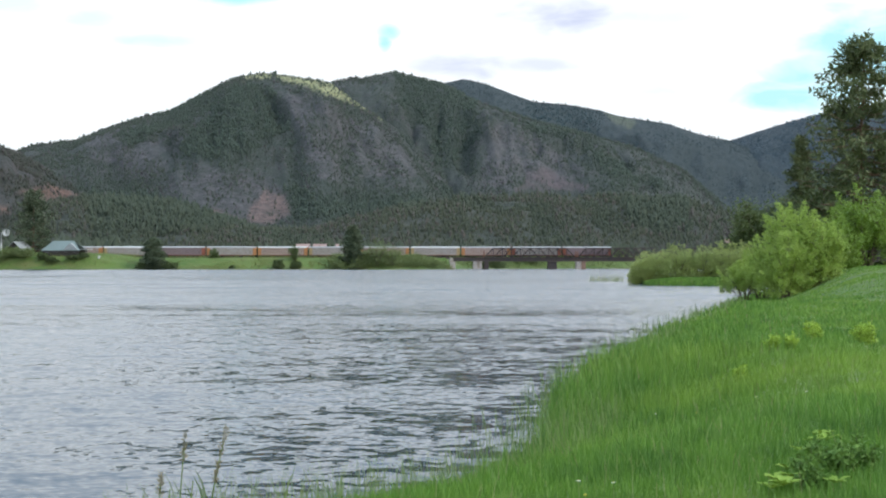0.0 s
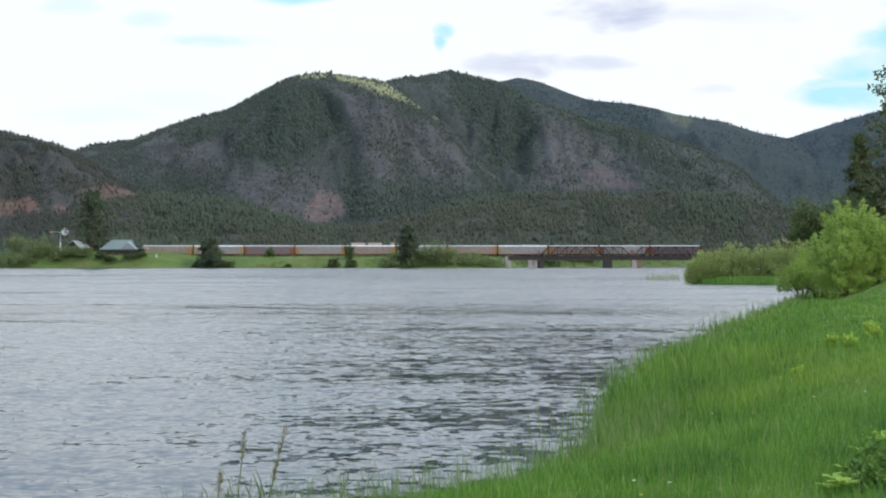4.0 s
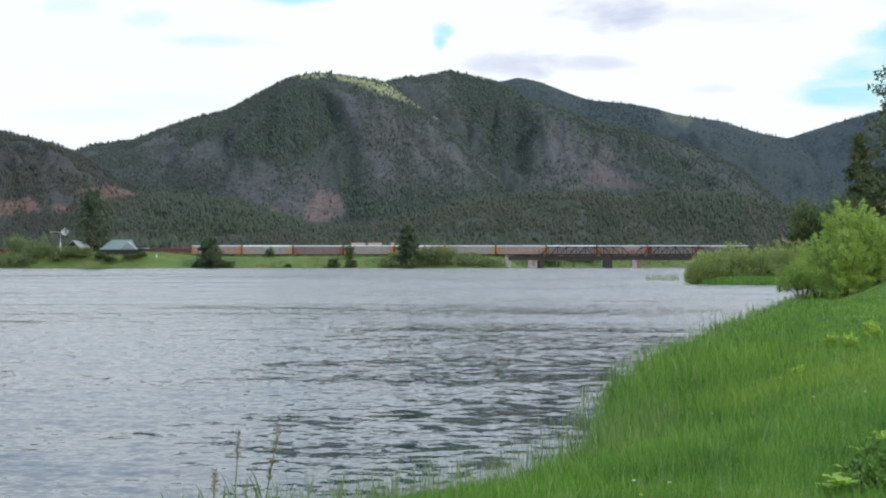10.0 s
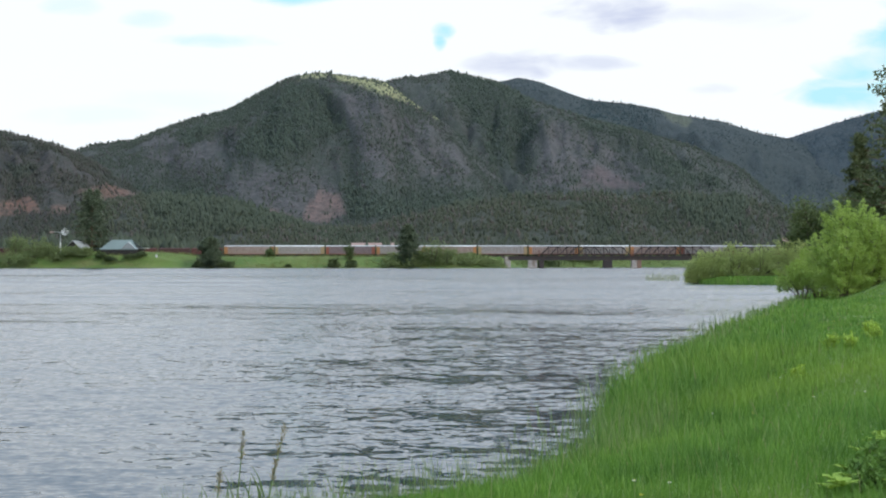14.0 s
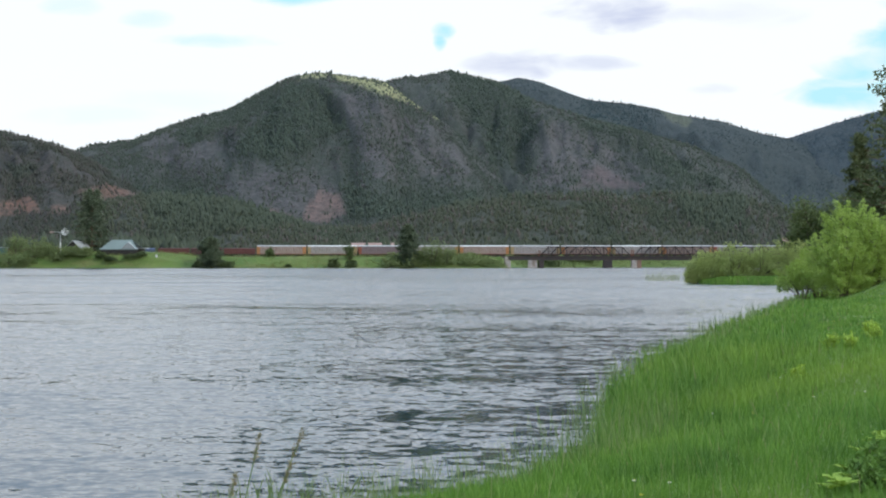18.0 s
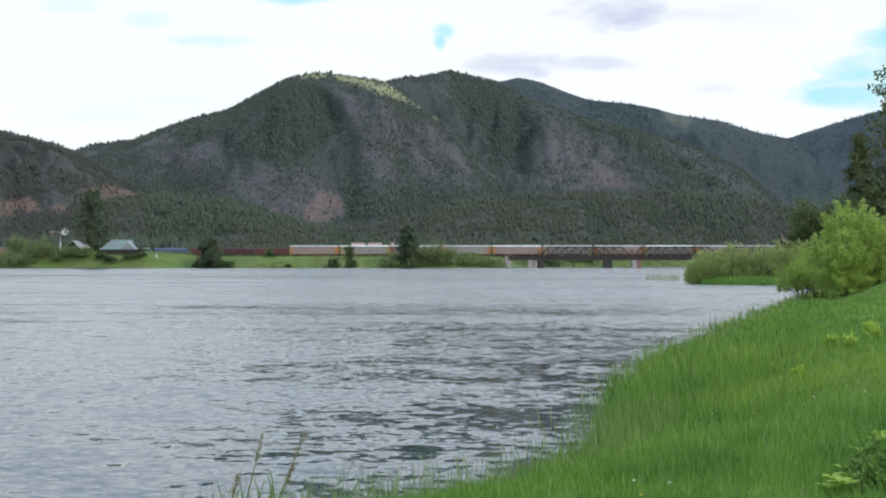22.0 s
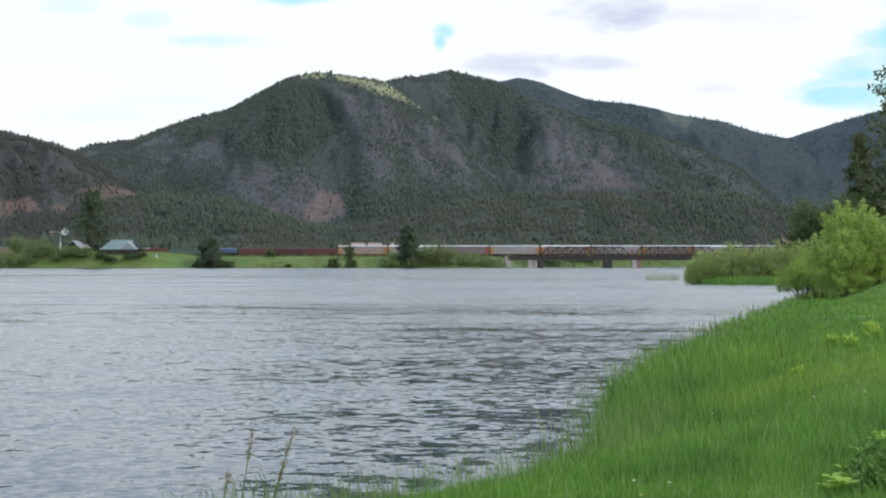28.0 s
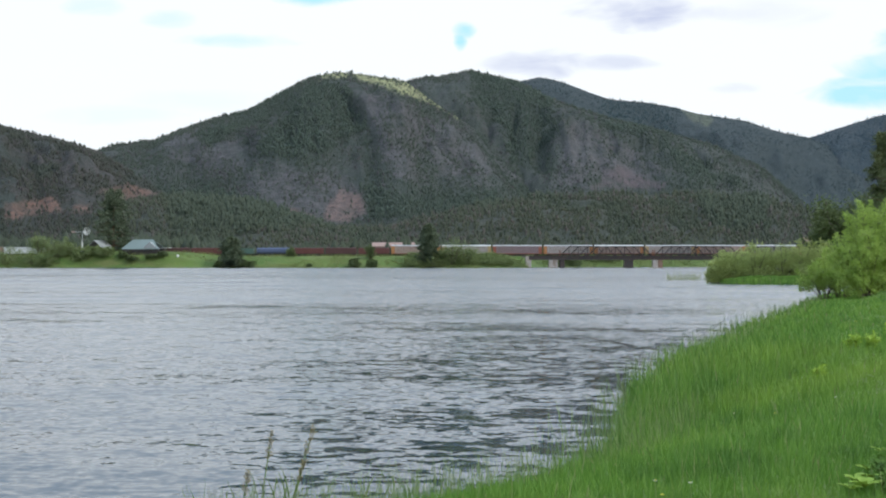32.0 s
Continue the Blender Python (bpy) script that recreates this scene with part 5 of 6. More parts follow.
# ---------------------------------------------------------------- railway
for key, args in {
    "galvanised": ((0.54, 0.55, 0.56), 0.5, 0.1, (0.30, 0.22, 0.17), 0.35), "white_roof": ((0.80, 0.82, 0.82), 0.5, 0.0, (0.45, 0.42, 0.38), 0.3),
    "brown_side": ((0.24, 0.175, 0.185), 0.6, 0.0, (0.13, 0.08, 0.06), 0.6), "grey_side": ((0.37, 0.345, 0.33), 0.6, 0.1, (0.21, 0.12, 0.08), 0.65),
    "pale_post": ((0.48, 0.42, 0.38), 0.6, 0.1, (0.26, 0.15, 0.11), 0.6), "rust_concrete": ((0.30, 0.19, 0.14), 0.9, 0.0, (0.12, 0.08, 0.06), 0.7),
    "pink_side": ((0.39, 0.28, 0.24), 0.6, 0.1, (0.19, 0.10, 0.07), 0.65), "orange_end": ((0.50, 0.22, 0.08), 0.6, 0.0, (0.22, 0.10, 0.06), 0.35),
    "yellow_end": ((0.42, 0.30, 0.15), 0.6, 0.0, (0.25, 0.14, 0.06), 0.35), "rust_end": ((0.32, 0.10, 0.06), 0.7, 0.0, (0.12, 0.06, 0.04), 0.35),
    "oxide": ((0.155, 0.052, 0.045), 0.75, 0.0, (0.09, 0.05, 0.04), 0.4), "oxide_dark": ((0.105, 0.044, 0.042), 0.75, 0.0, (0.07, 0.05, 0.04), 0.4),
    "car_blue": ((0.085, 0.115, 0.21), 0.6, 0.0, (0.10, 0.09, 0.09), 0.3), "car_green": ((0.09, 0.165, 0.135), 0.6, 0.0, (0.08, 0.08, 0.06), 0.3),
    "car_white": ((0.72, 0.73, 0.75), 0.6, 0.0, (0.30, 0.24, 0.2), 0.3), "car_tan": ((0.34, 0.23, 0.17), 0.7, 0.0, (0.18, 0.12, 0.09), 0.3),
    "iron": ((0.035, 0.032, 0.032), 0.7, 0.3, (0.10, 0.06, 0.045), 0.4), "bridge_steel": ((0.055, 0.05, 0.05), 0.7, 0.2, (0.15, 0.075, 0.05), 0.55),
    "rust_steel": ((0.26, 0.12, 0.07), 0.8, 0.1, (0.10, 0.05, 0.035), 0.5),
    "green_roof": ((0.20, 0.25, 0.23), 0.45, 0.2, (0.22, 0.30, 0.26), 0.3), "log_wall": ((0.048, 0.040, 0.034), 0.8, 0.0, (0.07, 0.05, 0.04), 0.4),
    "grey_roof": ((0.36, 0.38, 0.37), 0.6, 0.1, (0.22, 0.22, 0.2), 0.3), "white_paint": ((0.80, 0.80, 0.78), 0.5, 0.0, (0.5, 0.48, 0.44), 0.2),
    "glass_dark": ((0.02, 0.025, 0.03), 0.1, 0.0, (0.03, 0.03, 0.03), 0.1), "pink_roof": ((0.36, 0.24, 0.20), 0.7, 0.0, (0.2, 0.14, 0.11), 0.3),
}.items():
    M[key] = paint(key, *args)


def make_concrete():
    k = Nodes("pier_concrete")
    c = k.coords("Object")
    big, small = k.noise(c, 0.5, 5), k.noise(c, 4, 5)
    k.bump(small, 0.4, 0.05)
    return k.done(k.mix(k.span(big, 0.4, 0.7), (0.46, 0.42, 0.38), (0.26, 0.20, 0.16)), 0.9)


M["concrete"] = make_concrete()
M["ballast"] = paint("ballast", (0.17, 0.15, 0.14), 0.95, 0.0, (0.09, 0.08, 0.07), 0.6, 2.0)
M["rail"] = paint("rail_steel", (0.20, 0.14, 0.11), 0.5, 0.7, (0.10, 0.06, 0.04), 0.4)


def add_truck(car, x):
    """A two-axle truck under a car."""
    truck = part("truck", boxes((x - 1.35, x + 1.35, -1.1, -0.92, 0.42, 0.72), (x - 1.35, x + 1.35, 0.92, 1.1, 0.42, 0.72),
                                (x - 0.3, x + 0.3, -1.15, 1.15, 0.4, 0.85), bevel=0.03), M["iron"], car)
    for dx in (-0.9, 0.9):
        bm = bmesh.new()
        for s in (-0.76, 0.76):
            rod(bm, (x + dx, s - 0.07, 0.46), (x + dx, s + 0.07, 0.46), 0.46, sides=14)
        rod(bm, (x + dx, -0.9, 0.46), (x + dx, 0.9, 0.46), 0.09)
        part("wheelset", bm, M["iron"], truck)


def add_coupler(car, half):
    for s in (-1, 1):
        x0, x1 = sorted((s * half, s * (half + 0.55)))
        part("coupler", boxes((x0, x1, -0.12, 0.12, 0.75, 1.0), bevel=0.02), M["iron"], car)


def autorack(side, roof, end, label):
    """A covered car carrier, 27.9 m over its couplers: deep ribbed sides with screens, low wells between the trucks, end doors."""
    half, w, lo, hi = 13.35, 1.56, 1.12, 5.75
    car = thing("autorack_car", pose(0, TRACK, RAIL), label, "train car", "cars of the train")
    part("underframe", boxes((-half, half, -1.45, 1.45, 0.95, 1.15), (-half + 5.2, half - 5.2, -1.4, 1.4, 0.45, 0.95), bevel=0.04), M["iron"], car)
    bm = boxes((-half + 0.12, half - 0.12, -w + 0.06, w - 0.06, lo + 0.04, hi - 0.12))
    part("body", bm, M["iron"], car)
    for s in (-1, 1):
        bm = bmesh.new()
        n = 22
        for i in range(n):   # screen panels between posts
            x0 = -half + 2 * half * i / n
            for z0, z1 in ((lo + 0.05, lo + 1.5), (lo + 1.56, lo + 2.95), (lo + 3.0, hi - 0.66)):
                box(bm, x0 + 0.06, x0 + 2 * half / n - 0.06, min(s * (w - 0.05), s * (w - 0.01)), max(s * (w - 0.05), s * (w - 0.01)), z0, z1)
        part("side_screen", bm, M[side], car)
        bm = bmesh.new()
        for i in range(n + 1):
            x0 = -half + (2 * half - 0.2) * i / n
            box(bm, x0, x0 + 0.2, min(s * (w - 0.06), s * (w + 0.03)), max(s * (w - 0.06), s * (w + 0.03)), lo, hi - 0.64)
        part("post_frame", bm, M["brown_side" if side == "brown_side" else "pale_post"], car)
        bm = boxes((-half, half, min(s * (w - 0.06), s * (w + 0.04)), max(s * (w - 0.06), s * (w + 0.04)), lo - 0.15, lo + 0.12))
        part("side_sill", bm, M["rust_end"], car)
        # coloured end bays with the ladder
        for q in (-1, 1):
            x0, x1 = sorted((q * (half - 1.7), q * (half + 0.01)))
            y0, y1 = sorted((s * (w - 0.04), s * (w + 0.045)))
            bay = part("end_bay", boxes((x0, x1, y0, y1, lo, hi - 0.65)), M[end], car)
            bm = bmesh.new()
            for k in range(9):
                zz = lo + 0.2 + k * 0.42
                rod(bm, (q * (half - 0.6), s * (w + 0.08), zz), (q * (half - 0.1), s * (w + 0.08), zz), 0.02, sides=4)
            part("ladder", bm, M["iron"], bay)
    # arched roof
    bm = bmesh.new()
    prof = [(-w - 0.05, hi - 0.62), (-w - 0.02, hi - 0.25), (-w + 0.12, hi - 0.03), (-0.8, hi + 0.07), (0, hi + 0.1), (0.8, hi + 0.07), (w - 0.12, hi - 0.03), (w + 0.02, hi - 0.25), (w + 0.05, hi - 0.62)]
    rings = [[bm.verts.new((x, y, z)) for y, z in prof] for x in np.linspace(-half, half, 12)]
    for a, b in zip(rings, rings[1:]):
        for i in range(len(prof) - 1):
            bm.faces.new((a[i], a[i + 1], b[i + 1], b[i]))
        bm.faces.new((a[-1], a[0], b[0], b[-1]))
    for r in (rings[0], rings[-1]):
        bm.faces.new(r)
    bmesh.ops.recalc_face_normals(bm, faces=bm.faces)
    part("roof", bm, M[roof], car)
    for q in (-1, 1):
        x0, x1 = sorted((q * (half - 0.02), q * (half + 0.12)))
        for s in (-1, 1):
            y0, y1 = sorted((s * 0.02, s * (w - 0.08)))
            part("end_door", boxes((x0, x1, y0, y1, lo, hi - 0.3), bevel=0.05), M[end], car)
        add_truck(car, q * (half - 3.2))
    add_coupler(car, half)
    return car


def gondola(length, height, colour, label, ribs=14, load=0.0):
    """An open-topped steel car with ribbed sides."""
    half, w, lo = length / 2 - 0.5, 1.5, 1.05
    car = thing("gondola_car", pose(0, TRACK, RAIL), label, "train car", "cars of the train")
    part("floor", boxes((-half, half, -w, w, lo - 0.2, lo + 0.1)), M["iron"], car)
    for s in (-1, 1):
        y0, y1 = sorted((s * (w - 0.06), s * w))
        side = part("side", boxes((-half, half, y0, y1, lo, height)), M[colour], car)
        bm = bmesh.new()
        for i in range(ribs + 1):
            x0 = -half + (2 * half - 0.16) * i / ribs
            y0, y1 = sorted((s * (w + 0.002), s * (w + 0.12)))
            box(bm, x0, x0 + 0.16, y0, y1, lo, height - 0.05)
        box(bm, -half, half, min(s * (w - 0.08), s * (w + 0.14)), max(s * (w - 0.08), s * (w + 0.14)), height - 0.05, height + 0.12)
        part("ribs", bm, M[colour], side)
        x0, x1 = sorted((s * (half - 0.08), s * half))
        part("end_wall", boxes((x0, x1, -w + 0.06, w - 0.06, lo, height)), M[colour], car)
        add_truck(car, s * (half - 2.0))
    if load:
        bm = bmesh.new()
        bmesh.ops.create_grid(bm, x_segments=24, y_segments=6, size=1, matrix=Matrix.Translation((0, 0, height)) @ Matrix.Diagonal((half - 0.1, w - 0.1, 1, 1)))
        for v in bm.verts:
            v.co.z += load * (1 - (v.co.y / w) ** 2) * (0.7 + 0.5 * noise.noise(v.co * 0.8 + Vector((length, 0, 0)))) - 0.1
        part("load", bm, M["oxide_dark"], car)
    add_coupler(car, half)
    return car


def hopper(length, colour, label, height=4.6):
    """A covered hopper with a curved side, roof hatches and sloping bays."""
    half, w = length / 2 - 0.5, 1.55
    car = thing("hopper_car", pose(0, TRACK, RAIL), label, "train car", "cars of the train")
    bm = bmesh.new()
    prof = [(-1.2, 1.3), (-w, 2.0), (-w - 0.04, 3.2), (-w + 0.05, height - 0.5), (-0.9, height - 0.08), (0, height), (0.9, height - 0.08), (w - 0.05, height - 0.5), (w + 0.04, 3.2), (w, 2.0), (1.2, 1.3)]
    rings = [[bm.verts.new((x, y, z)) for y, z in prof] for x in np.linspace(-half + 1.0, half - 1.0, 10)]
    for a, b in zip(rings, rings[1:]):
        for i in range(len(prof)):
            j = (i + 1) % len(prof)
            bm.faces.new((a[i], a[j], b[j], b[i]))
    for r in (rings[0], rings[-1]):
        bm.faces.new(r)
    bmesh.ops.recalc_face_normals(bm, faces=bm.faces)
    part("body", bm, M[colour], car)
    part("sill", boxes((-half, half, -1.3, 1.3, 0.95, 1.25)), M["iron"], car)
    for k in range(4):
        x = (k - 1.5) * (half - 1.5) / 2.2
        bm = bmesh.new()
        bmesh.ops.create_cone(bm, cap_ends=True, segments=4, radius1=0.5, radius2=1.5, depth=0.8, matrix=pose(x, 0, 0.95, 0, 0, 45))
        part("discharge_gate", bm, M["iron"], car)
        part("roof_hatch", boxes((x - 0.5, x + 0.5, -0.35, 0.35, height - 0.02, height + 0.12), bevel=0.03), M[colour], car)
    for s in (-1, 1):
        x0, x1 = sorted((s * (half - 0.9), s * (half - 0.8)))
        part("end_frame", boxes((x0, x1, -w, -w + 0.12, 1.2, height - 0.4), (x0, x1, w - 0.12, w, 1.2, height - 0.4)), M[colour], car)
        add_truck(car, s * (half - 1.8))
    add_coupler(car, half)
    return car


def boxcar(length, colour, label, height=4.7):
    """A closed steel car with ribbed walls and a sliding door."""
    half, w, lo = length / 2 - 0.5, 1.5, 1.05
    car = thing("boxcar", pose(0, TRACK, RAIL), label, "train car", "cars of the train")
    part("body", boxes((-half, half, -w, w, lo, height - 0.12), bevel=0.04), M[colour], car)
    part("roof", boxes((-half - 0.03, half + 0.03, -w - 0.06, w + 0.06, height - 0.11, height + 0.02), bevel=0.04), M["galvanised"], car)
    for s in (-1, 1):
        y0, y1 = sorted((s * (w + 0.003), s * (w + 0.1)))
        door = part("sliding_door", boxes((-1.6, 1.6, y0, y1, lo + 0.1, height - 0.35), bevel=0.03), M[colour], car)
        bm = bmesh.new()
        for i in range(17):
            x0 = -half + (2 * half - 0.1) * i / 16
            if abs(x0) > 1.8:
                box(bm, x0, x0 + 0.1, min(y0, y1), max(y0, y1) - 0.03 * (s > 0), lo + 0.05, height - 0.2)
        part("ribs", bm, M[colour], car)
        add_truck(car, s * (half - 2.0))
    part("sill", boxes((-half, half, -1.35, 1.35, 0.8, lo)), M["iron"], car)
    add_coupler(car, half)
    return car


START, SPEED, PITCH = -182.9, 4.46, 27.86   # place of the last car carrier's tail at the start, metres a second, car length
CARS = []


def make_train():
    looks = [("pink_side", "galvanised", "orange_end"), ("grey_side", "white_roof", "yellow_end"), ("brown_side", "galvanised", "rust_end"), ("grey_side", "galvanised", "orange_end"),
             ("pink_side", "white_roof", "orange_end"), ("grey_side", "galvanised", "yellow_end"), ("pink_side", "galvanised", "orange_end"), ("grey_side", "white_roof", "yellow_end"),
             ("pink_side", "galvanised", "orange_end"), ("grey_side", "galvanised", "rust_end"), ("brown_side", "galvanised", "rust_end")]
    names = {"grey_side": "grey", "brown_side": "brownish purple", "pink_side": "rust-tinted grey"}
    ends = {"yellow_end": "yellow", "orange_end": "orange", "rust_end": "rust-red"}
    for i, (side, roof, end) in enumerate(looks):
        car = autorack(side, roof, end, f"{names[side]} covered car carrier with {'white' if roof == 'white_roof' else 'galvanised'} roof and {ends[end]} ends")
        CARS.append((car, START + PITCH * (i + 0.5)))
    x = START
    tail = [("g", 18.1, "oxide"), ("g", 18.1, "oxide_dark"), ("g", 18.1, "oxide"), ("h", 20.6, "car_blue"), ("g2", 17.7, "car_green"), ("g", 17.6, "oxide"),
            ("g", 13.1, "oxide_dark"), ("g", 13.1, "oxide"), ("b", 18, "car_green"), ("b", 16.5, "car_tan"), ("b", 18.8, "car_tan"), ("b", 24, "car_white"), ("b", 18, "car_tan")]
    for kind, length, colour in tail:
        word = {"oxide": "red-brown", "oxide_dark": "dark red", "car_blue": "blue", "car_green": "dark green", "car_tan": "faded tan", "car_white": "white"}[colour]
        if kind == "g":
            car = gondola(length, 4.0, colour, f"{word} ribbed open gondola car heaped with scrap", load=0.7)
        elif kind == "g2":
            car = gondola(length, 3.9, colour, f"{word} ribbed open gondola car", load=0.3)
        elif kind == "h":
            car = hopper(length, colour, f"faded {word} covered hopper car", 4.4)
        else:
            car = boxcar(length, colour, f"{word} boxcar with sliding doors")
        CARS.append((car, x - length / 2))
        x -= length


make_train()


def make_track():
    bed = thing("railway_track", pose(0, TRACK, 0), "railway track on an embankment with ballast and sleepers", "railway", kind="structure")
    part("ballast", boxes((-1500, 34, -2.6, 2.6, 5.4, RAIL - 0.30)), M["ballast"], bed)
    for s in (-0.76, 0.76):
        part("rail", boxes((-1500, 320, s - 0.04, s + 0.04, RAIL - 0.17, RAIL)), M["rail"], bed)
    bm = bmesh.new()
    for i in range(330):
        x = -160 + i * 0.6
        box(bm, x - 0.11, x + 0.11, -1.3, 1.3, RAIL - 0.32, RAIL - 0.16)
    sleepers = part("sleepers", bm, M["bark"], bed)
    tagged(sleepers, kind="stuff")


def make_bridge():
    """A steel through truss on concrete piers: x from the near-side abutment at 35 m."""
    bridge = thing("railway_bridge", pose(0, TRACK, 0), "dark rusty steel truss railway bridge on concrete piers", "bridge")
    px = lambda x: (x - 784) * TRACK / 2672
    lo, hi = RAIL - 2.3, RAIL - 0.35
    start = px(900)
    ends = [start, px(952), px(1118), px(1270), px(1420), px(1570), 320]
    # girders under the deck
    for s in (-2.3, 2.3):
        part("girder", boxes((start, 320, s - 0.12, s + 0.12, lo, hi), (start, 320, s - 0.3, s + 0.3, lo, lo + 0.08), (start, 320, s - 0.3, s + 0.3, hi - 0.08, hi)), M["bridge_steel"], bridge)
    part("deck", boxes((start, 320, -2.6, 2.6, hi, RAIL - 0.2)), M["bridge_steel"], bridge)
    top = RAIL + 5.2
    for a, b in zip(ends[1:], ends[2:]):
        n = 10
        step = (b - a - 1.0) / n
        for s in (-2.6, 2.6):
            truss = part("truss", boxes((a + 0.5, b - 0.5, s - 0.16, s + 0.16, RAIL - 0.5, RAIL - 0.1), (a + 0.5 + step, b - 0.5 - step, s - 0.2, s + 0.2, top - 0.5, top)), M["bridge_steel"], bridge)
            for i in range(1, n):
                x = a + 0.5 + step * i
                part("post", boxes((x - 0.17, x + 0.17, s - 0.2, s + 0.2, RAIL - 0.1, top - 0.4)), M["bridge_steel"], truss)
            for i in range(n):
                x0, x1 = a + 0.5 + step * i, a + 0.5 + step * (i + 1)
                up = (i < n / 2)
                bm = rod(bmesh.new(), (x0, s, RAIL - 0.2 if up else top - 0.3), (x1, s, top - 0.3 if up else RAIL - 0.2), 0.26, sides=4)
                part("diagonal", bm, M["bridge_steel"], truss)
                if 2 <= i < n - 2:      # thin counter-braces in the middle bays
                    bm = rod(bmesh.new(), (x0, s, top - 0.3 if up else RAIL - 0.2), (x1, s, RAIL - 0.2 if up else top - 0.3), 0.12, sides=4)
                    part("counter_brace", bm, M["bridge_steel"], truss)
            for x in (a + 0.5, b - 0.5):
                part("end_post", boxes((x - 0.28, x + 0.28, s - 0.22, s + 0.22, RAIL - 0.1, RAIL + 3.2)), M["rust_steel"], truss, "rust-stained end post")
        bm = bmesh.new()
        for i in range(1, n):
            x = a + 0.5 + step * i
            box(bm, x - 0.12, x + 0.12, -2.6, 2.6, top + 0.003, top + 0.25)
        part("top_bracing", bm, M["bridge_steel"], bridge)
    # piers
    for x, w, mat, label in ((px(942), 4.6, "concrete", "pale concrete pier"), (px(958), 2.4, "bridge_steel", "dark steel pier"), (px(1075), 4.6, "bridge_steel", "dark wide pier"),
                             (px(1121.5), 2.6, "concrete", "weathered concrete pier"), (px(1130), 2.4, "rust_concrete", "rust-stained concrete pier"), (px(1270), 4.2, "concrete", ""), (px(1420), 4.2, "concrete", ""), (px(1570), 4.2, "concrete", "")):
        bm = bmesh.new()
        box(bm, x - w / 2, x + w / 2, -3.0, 3.0, -2.0, lo - 0.5, bevel=0.15)
        box(bm, x - w / 2 - 0.25, x + w / 2 + 0.25, -3.3, 3.3, lo - 0.5, lo - 0.02, bevel=0.06)
        for v in bm.verts:
            if v.co.z < -1:
                v.co.x = x + (v.co.x - x) * 1.12
        part("pier", bm, M[mat], bridge, label)
    part("abutment", boxes((px(893), px(903), -4, 4, -1.5, lo + 0.0), (px(893), px(899), -4, 4, lo, hi), bevel=0.1), M["concrete"], bridge, "stained tan concrete abutment")


make_track()
make_bridge()


# ---------------------------------------------------------------- houses on the far side
def house(name, m, length, depth, wall, ridge, roof, wall_mat, label, porch=0.0, windows=4, hips=(0.0, 0.0)):
    """A gabled house: ridge along its length, overhanging roof, windows with frames, a door."""
    h = thing(name, m, label, "house")
    a, b = length / 2, depth / 2
    bm = boxes((-a, a, -b, b, -2.2, wall))
    body = part("wall_shell", bm, M[wall_mat], h)
    for s in (-1, 1):
        bm = bmesh.new()
        q = [[bm.verts.new((x, y, z)) for y, z in ((-b, wall), (b, wall), (0, ridge - 0.15))] for x in (s * (a - 0.02), s * (a - 0.2))]
        bm.faces.new(q[0]), bm.faces.new(q[1])
        for i in range(3):
            bm.faces.new((q[0][i], q[0][(i + 1) % 3], q[1][(i + 1) % 3], q[1][i]))
        bmesh.ops.recalc_face_normals(bm, faces=bm.faces)
        if hips == (0.0, 0.0):
            part("gable", bm, M[wall_mat], h)
        else:
            bm.free()
    bm = bmesh.new()
    o, t = 0.7, 0.22
    eave = wall - o * (ridge - wall) / b
    prof = [(-b - o, eave), (0, ridge), (b + o, eave), (b + o, eave + t), (0, ridge + t), (-b - o, eave + t)]
    ra = [bm.verts.new((-a - o + hips[0] * (y == 0), y, z)) for y, z in prof]
    rb = [bm.verts.new((a + o - hips[1] * (y == 0), y, z)) for y, z in prof]
    for i in range(6):
        j = (i + 1) % 6
        bm.faces.new((ra[i], ra[j], rb[j], rb[i]))
    for r in (ra, rb):
        for q in ((0, 1, 4, 5), (1, 2, 3, 4)):
            bm.faces.new([r[i] for i in q])
    bmesh.ops.recalc_face_normals(bm, faces=bm.faces)
    part("roof", bm, M[roof], h)
    for i in range(windows):
        x = -a + length * (i + 0.5) / windows
        win = part("window", boxes((x - 0.7, x + 0.7, -b - 0.05, -b - 0.004, 1.0, 2.2)), M["glass_dark"], h)
        part("window_frame", boxes((x - 0.82, x - 0.7, -b - 0.1, -b - 0.003, 0.9, 2.3), (x + 0.7, x + 0.82, -b - 0.1, -b - 0.003, 0.9, 2.3),
                                   (x - 0.7, x + 0.7, -b - 0.1, -b - 0.003, 2.2, 2.3), (x - 0.7, x + 0.7, -b - 0.1, -b - 0.003, 0.9, 1.0)), M["grey_side"], win)
    return h


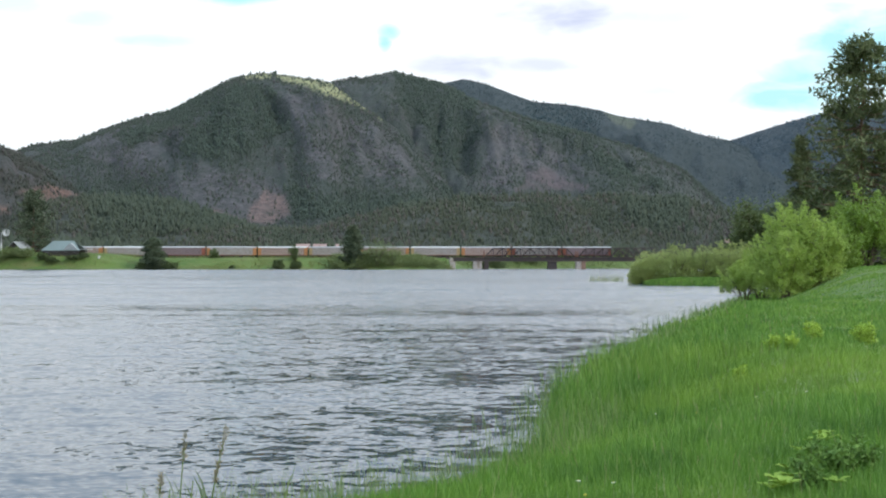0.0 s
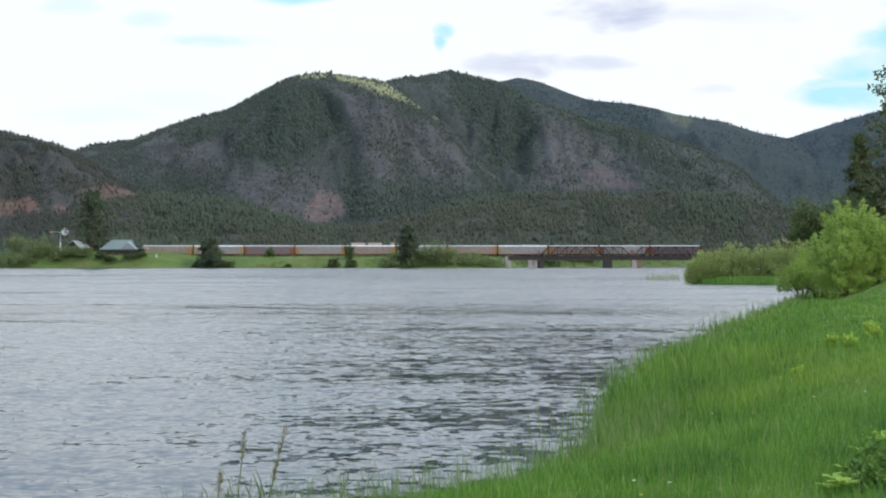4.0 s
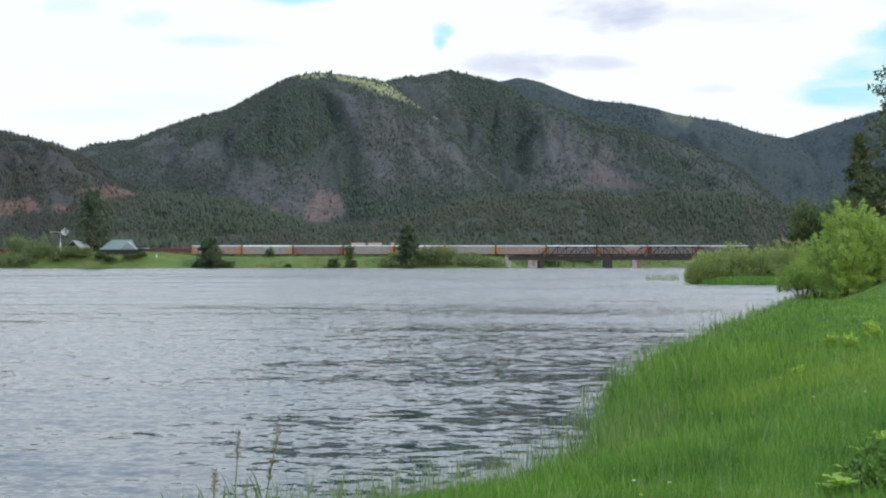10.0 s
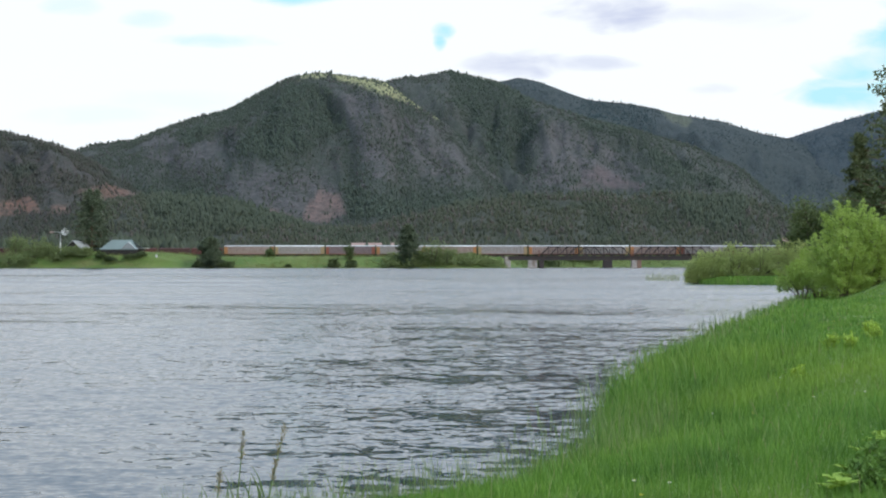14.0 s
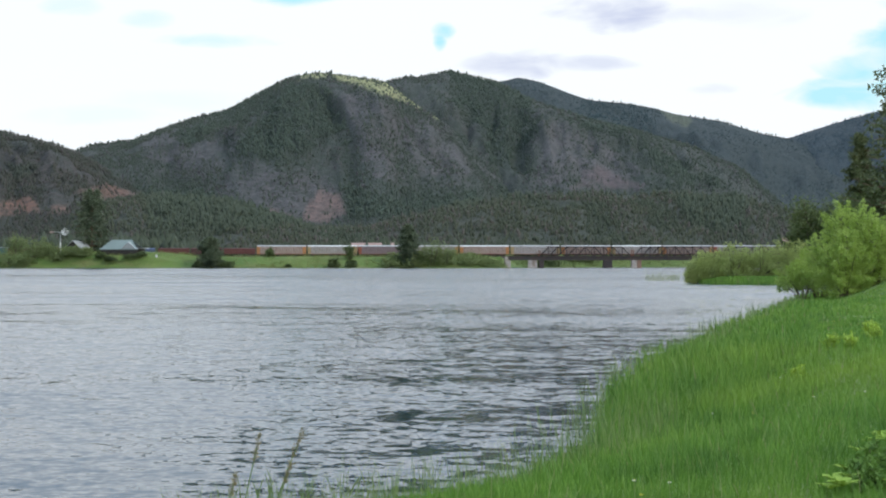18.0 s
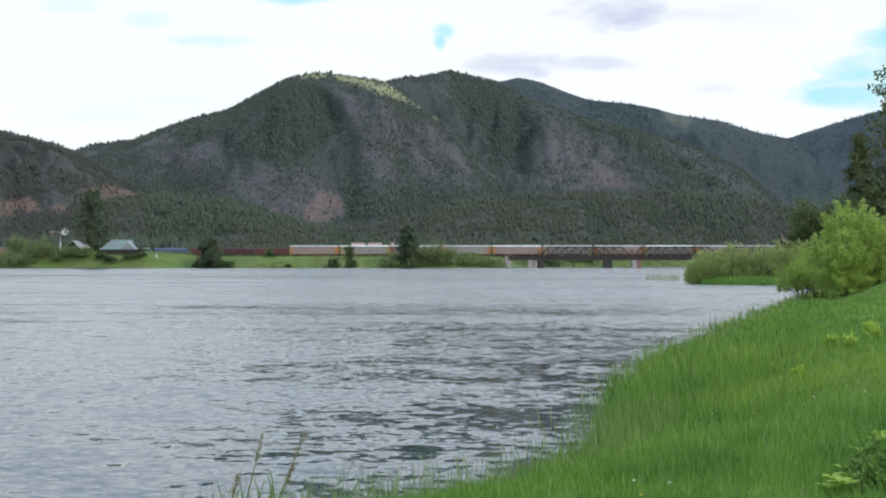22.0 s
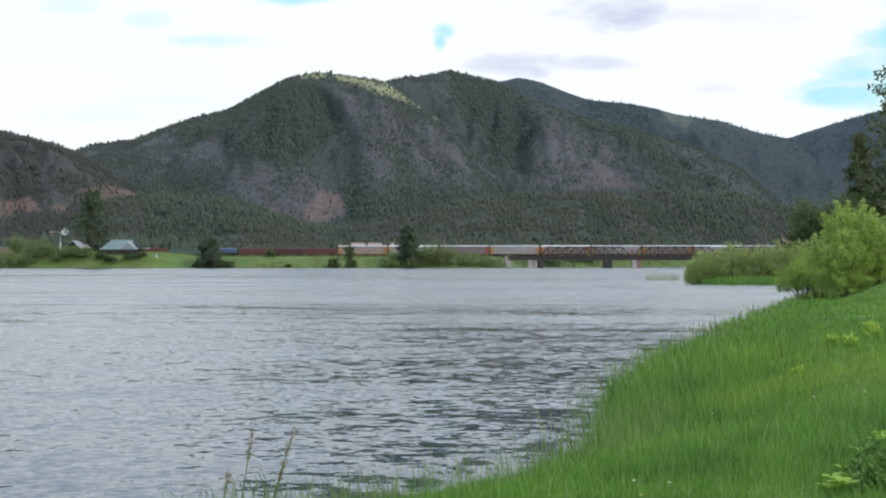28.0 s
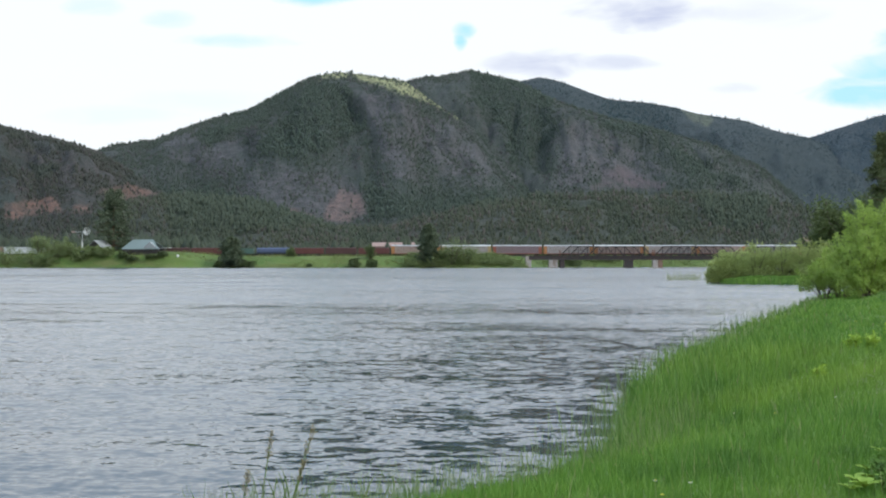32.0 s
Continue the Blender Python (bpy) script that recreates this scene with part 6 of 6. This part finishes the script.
def make_village():
    px = lambda x, d: (x - 784) / 2672 * d
    d = 813
    x, y, z = on(px(217, d), d)
    big = house("house", pose(x, y, z + 0.1, 0, 0, -8), 20, 11, 2.4, 7.0, "green_roof", "log_wall", "long log house with a green metal roof above the bank", hips=(4.5, 5.5))
    bm = bmesh.new()
    tri = [[bm.verts.new((tx, ty, tz)) for tx, tz in ((1.2, 2.35), (9.4, 2.35), (5.2, 5.9))] for ty in (-6.1, -2.0)]
    bm.faces.new(tri[0]), bm.faces.new(tri[1])
    for i in range(3):
        bm.faces.new((tri[0][i], tri[0][(i + 1) % 3], tri[1][(i + 1) % 3], tri[1][i]))
    bmesh.ops.recalc_face_normals(bm, faces=bm.faces)
    part("front_gable", bm, M["grey_roof"], big, "pale grey-green front gable")
    part("porch_roof", boxes((8.5, 14.5, -5.5, 3, 2.55, 2.75), bevel=0.03), M["white_paint"], big, "white flat porch roof")
    for k in (9.2, 11.6, 14.0):
        part("porch_post", boxes((k - 0.1, k + 0.1, -5.3, -5.1, -0.3, 2.55)), M["log_wall"], big)
    x, y, z = on(px(138, 817), 817)
    house("house", pose(x, y, z - 1.6, 0, 0, 68), 9, 9.5, 3.2, 7.2, "grey_roof", "log_wall", "grey-roofed gabled house behind trees", windows=3)
    x, y, z = on(px(752, 905), 905)
    house("shed", pose(x, y, z, 0, 0, 0), 3.2, 5, 5.9, 7.1, "white_paint", "white_paint", "small white building behind the train", windows=1)
    x, y, z = on(px(660, 900), 900)
    house("barn", pose(x, y, z, 0, 0, 0), 24, 12, 6.2, 8.4, "pink_roof", "car_tan", "long tan building behind the train", windows=5)
    # cabin on the far slope beyond the bridge
    x, y, z = (float(q) for q in ridge_surface(RIDGES["foothill"])(np.array(0.2275), np.array(0.22)))
    house("cabin", pose(x, y, z + 0.6, 0, 0, 8), 6.4, 6.5, 4.0, 7.4, "pink_roof", "log_wall", "small pinkish-roofed cabin on a dark wooded slope", windows=2)
    # farm windmill by the house: boarded white foot, thin mast, wheel and tail
    x, y, z = on(px(107, 810), 810)
    mill = thing("windmill", pose(x, y, z), "white-bladed farm windmill with a boarded foot beside the house", "windmill")
    bm = bmesh.new()
    bmesh.ops.create_cone(bm, cap_ends=True, segments=4, radius1=1.25, radius2=0.22, depth=7.4, matrix=pose(0, 0, 3.6, 0, 0, 45))
    part("foot", bm, M["white_paint"], mill)
    part("mast", rod(bmesh.new(), (0, 0, 7.0), (0, 0, 12.6), 0.2, 0.12, 8), M["galvanised"], mill)
    part("shaft", rod(bmesh.new(), (-4.2, 0.6, 12.5), (2.6, -0.6, 12.7), 0.12, 0.1, 6), M["galvanised"], mill)
    face = Matrix.Translation((2.7, -0.7, 12.8)) @ Matrix.Rotation(radians(-55), 4, "Z")
    wheel = part("wheel_hub", rod(bmesh.new(), (-0.25, 0, 0), (0.25, 0, 0), 0.3, sides=10), M["galvanised"], mill)
    wheel.matrix_local = face
    for k in range(16):
        bm = bmesh.new()
        box(bm, -0.03, 0.03, -0.34, 0.34, 0.8, 2.1)
        bmesh.ops.transform(bm, matrix=Matrix.Rotation(2 * math.pi * k / 16, 4, "X") @ Matrix.Rotation(1.1, 4, "Z"), verts=bm.verts)
        part("vane", bm, M["white_paint"], wheel)
    bm = bmesh.new()
    tail = [(-3.6, 12.3), (-5.6, 11.9), (-6.0, 12.6), (-5.5, 13.2), (-3.8, 12.7)]
    sides = [[bm.verts.new((tx, 0.6 + ty, tz)) for tx, tz in tail] for ty in (-0.04, 0.04)]
    bm.faces.new(sides[0]), bm.faces.new(sides[1])
    for i in range(len(tail)):
        j = (i + 1) % len(tail)
        bm.faces.new((sides[0][i], sides[0][j], sides[1][j], sides[1][i]))
    bmesh.ops.recalc_face_normals(bm, faces=bm.faces)
    part("tail", bm, M["pink_side"], mill, "faded tail plate")
    x, y, z = on(px(277, 806), 806)
    post = thing("white_post", pose(x, y, z), "small white post in the grass of the bank", "post")
    part("body", boxes((-0.5, 0.5, -0.5, 0.5, -0.2, 1.2), bevel=0.1), M["white_paint"], post)


make_village()


# ---------------------------------------------------------------- what moves
def motions():
    times = (0.0, 4.0, 8.0, 12.0, 16.0, 20.0, 24.0, 28.0, 32.0)
    for car, x in CARS:
        walk(car, [(t, pose(x + SPEED * t, TRACK, RAIL)) for t in times])
    walk(river, [(t, pose(200 + 0.5 * t, 720 - 1.9 * t, 0)) for t in times])
    # the reed stalks bend in the gusts
    gusts = [(0.0, -1.0), (2.5, -1.5), (4.5, 1.0), (6.5, -3.0), (8.5, -2.5), (10.5, -2.5), (12.5, -2.0), (14.5, 1.0), (16.5, 5.0), (18.5, 10.0), (20.5, 12.5), (22.5, 9.0),
             (25.5, 3.0), (27.5, 5.0), (30.0, 3.0), (32.0, 4.0)]
    for i, (stalk, x, y) in enumerate(STALKS):
        walk(stalk, [(t, pose(*on(x, y, 0.05), 0, a * (0.8 + 0.1 * (i % 4)), 0)) for t, a in gusts])


motions()
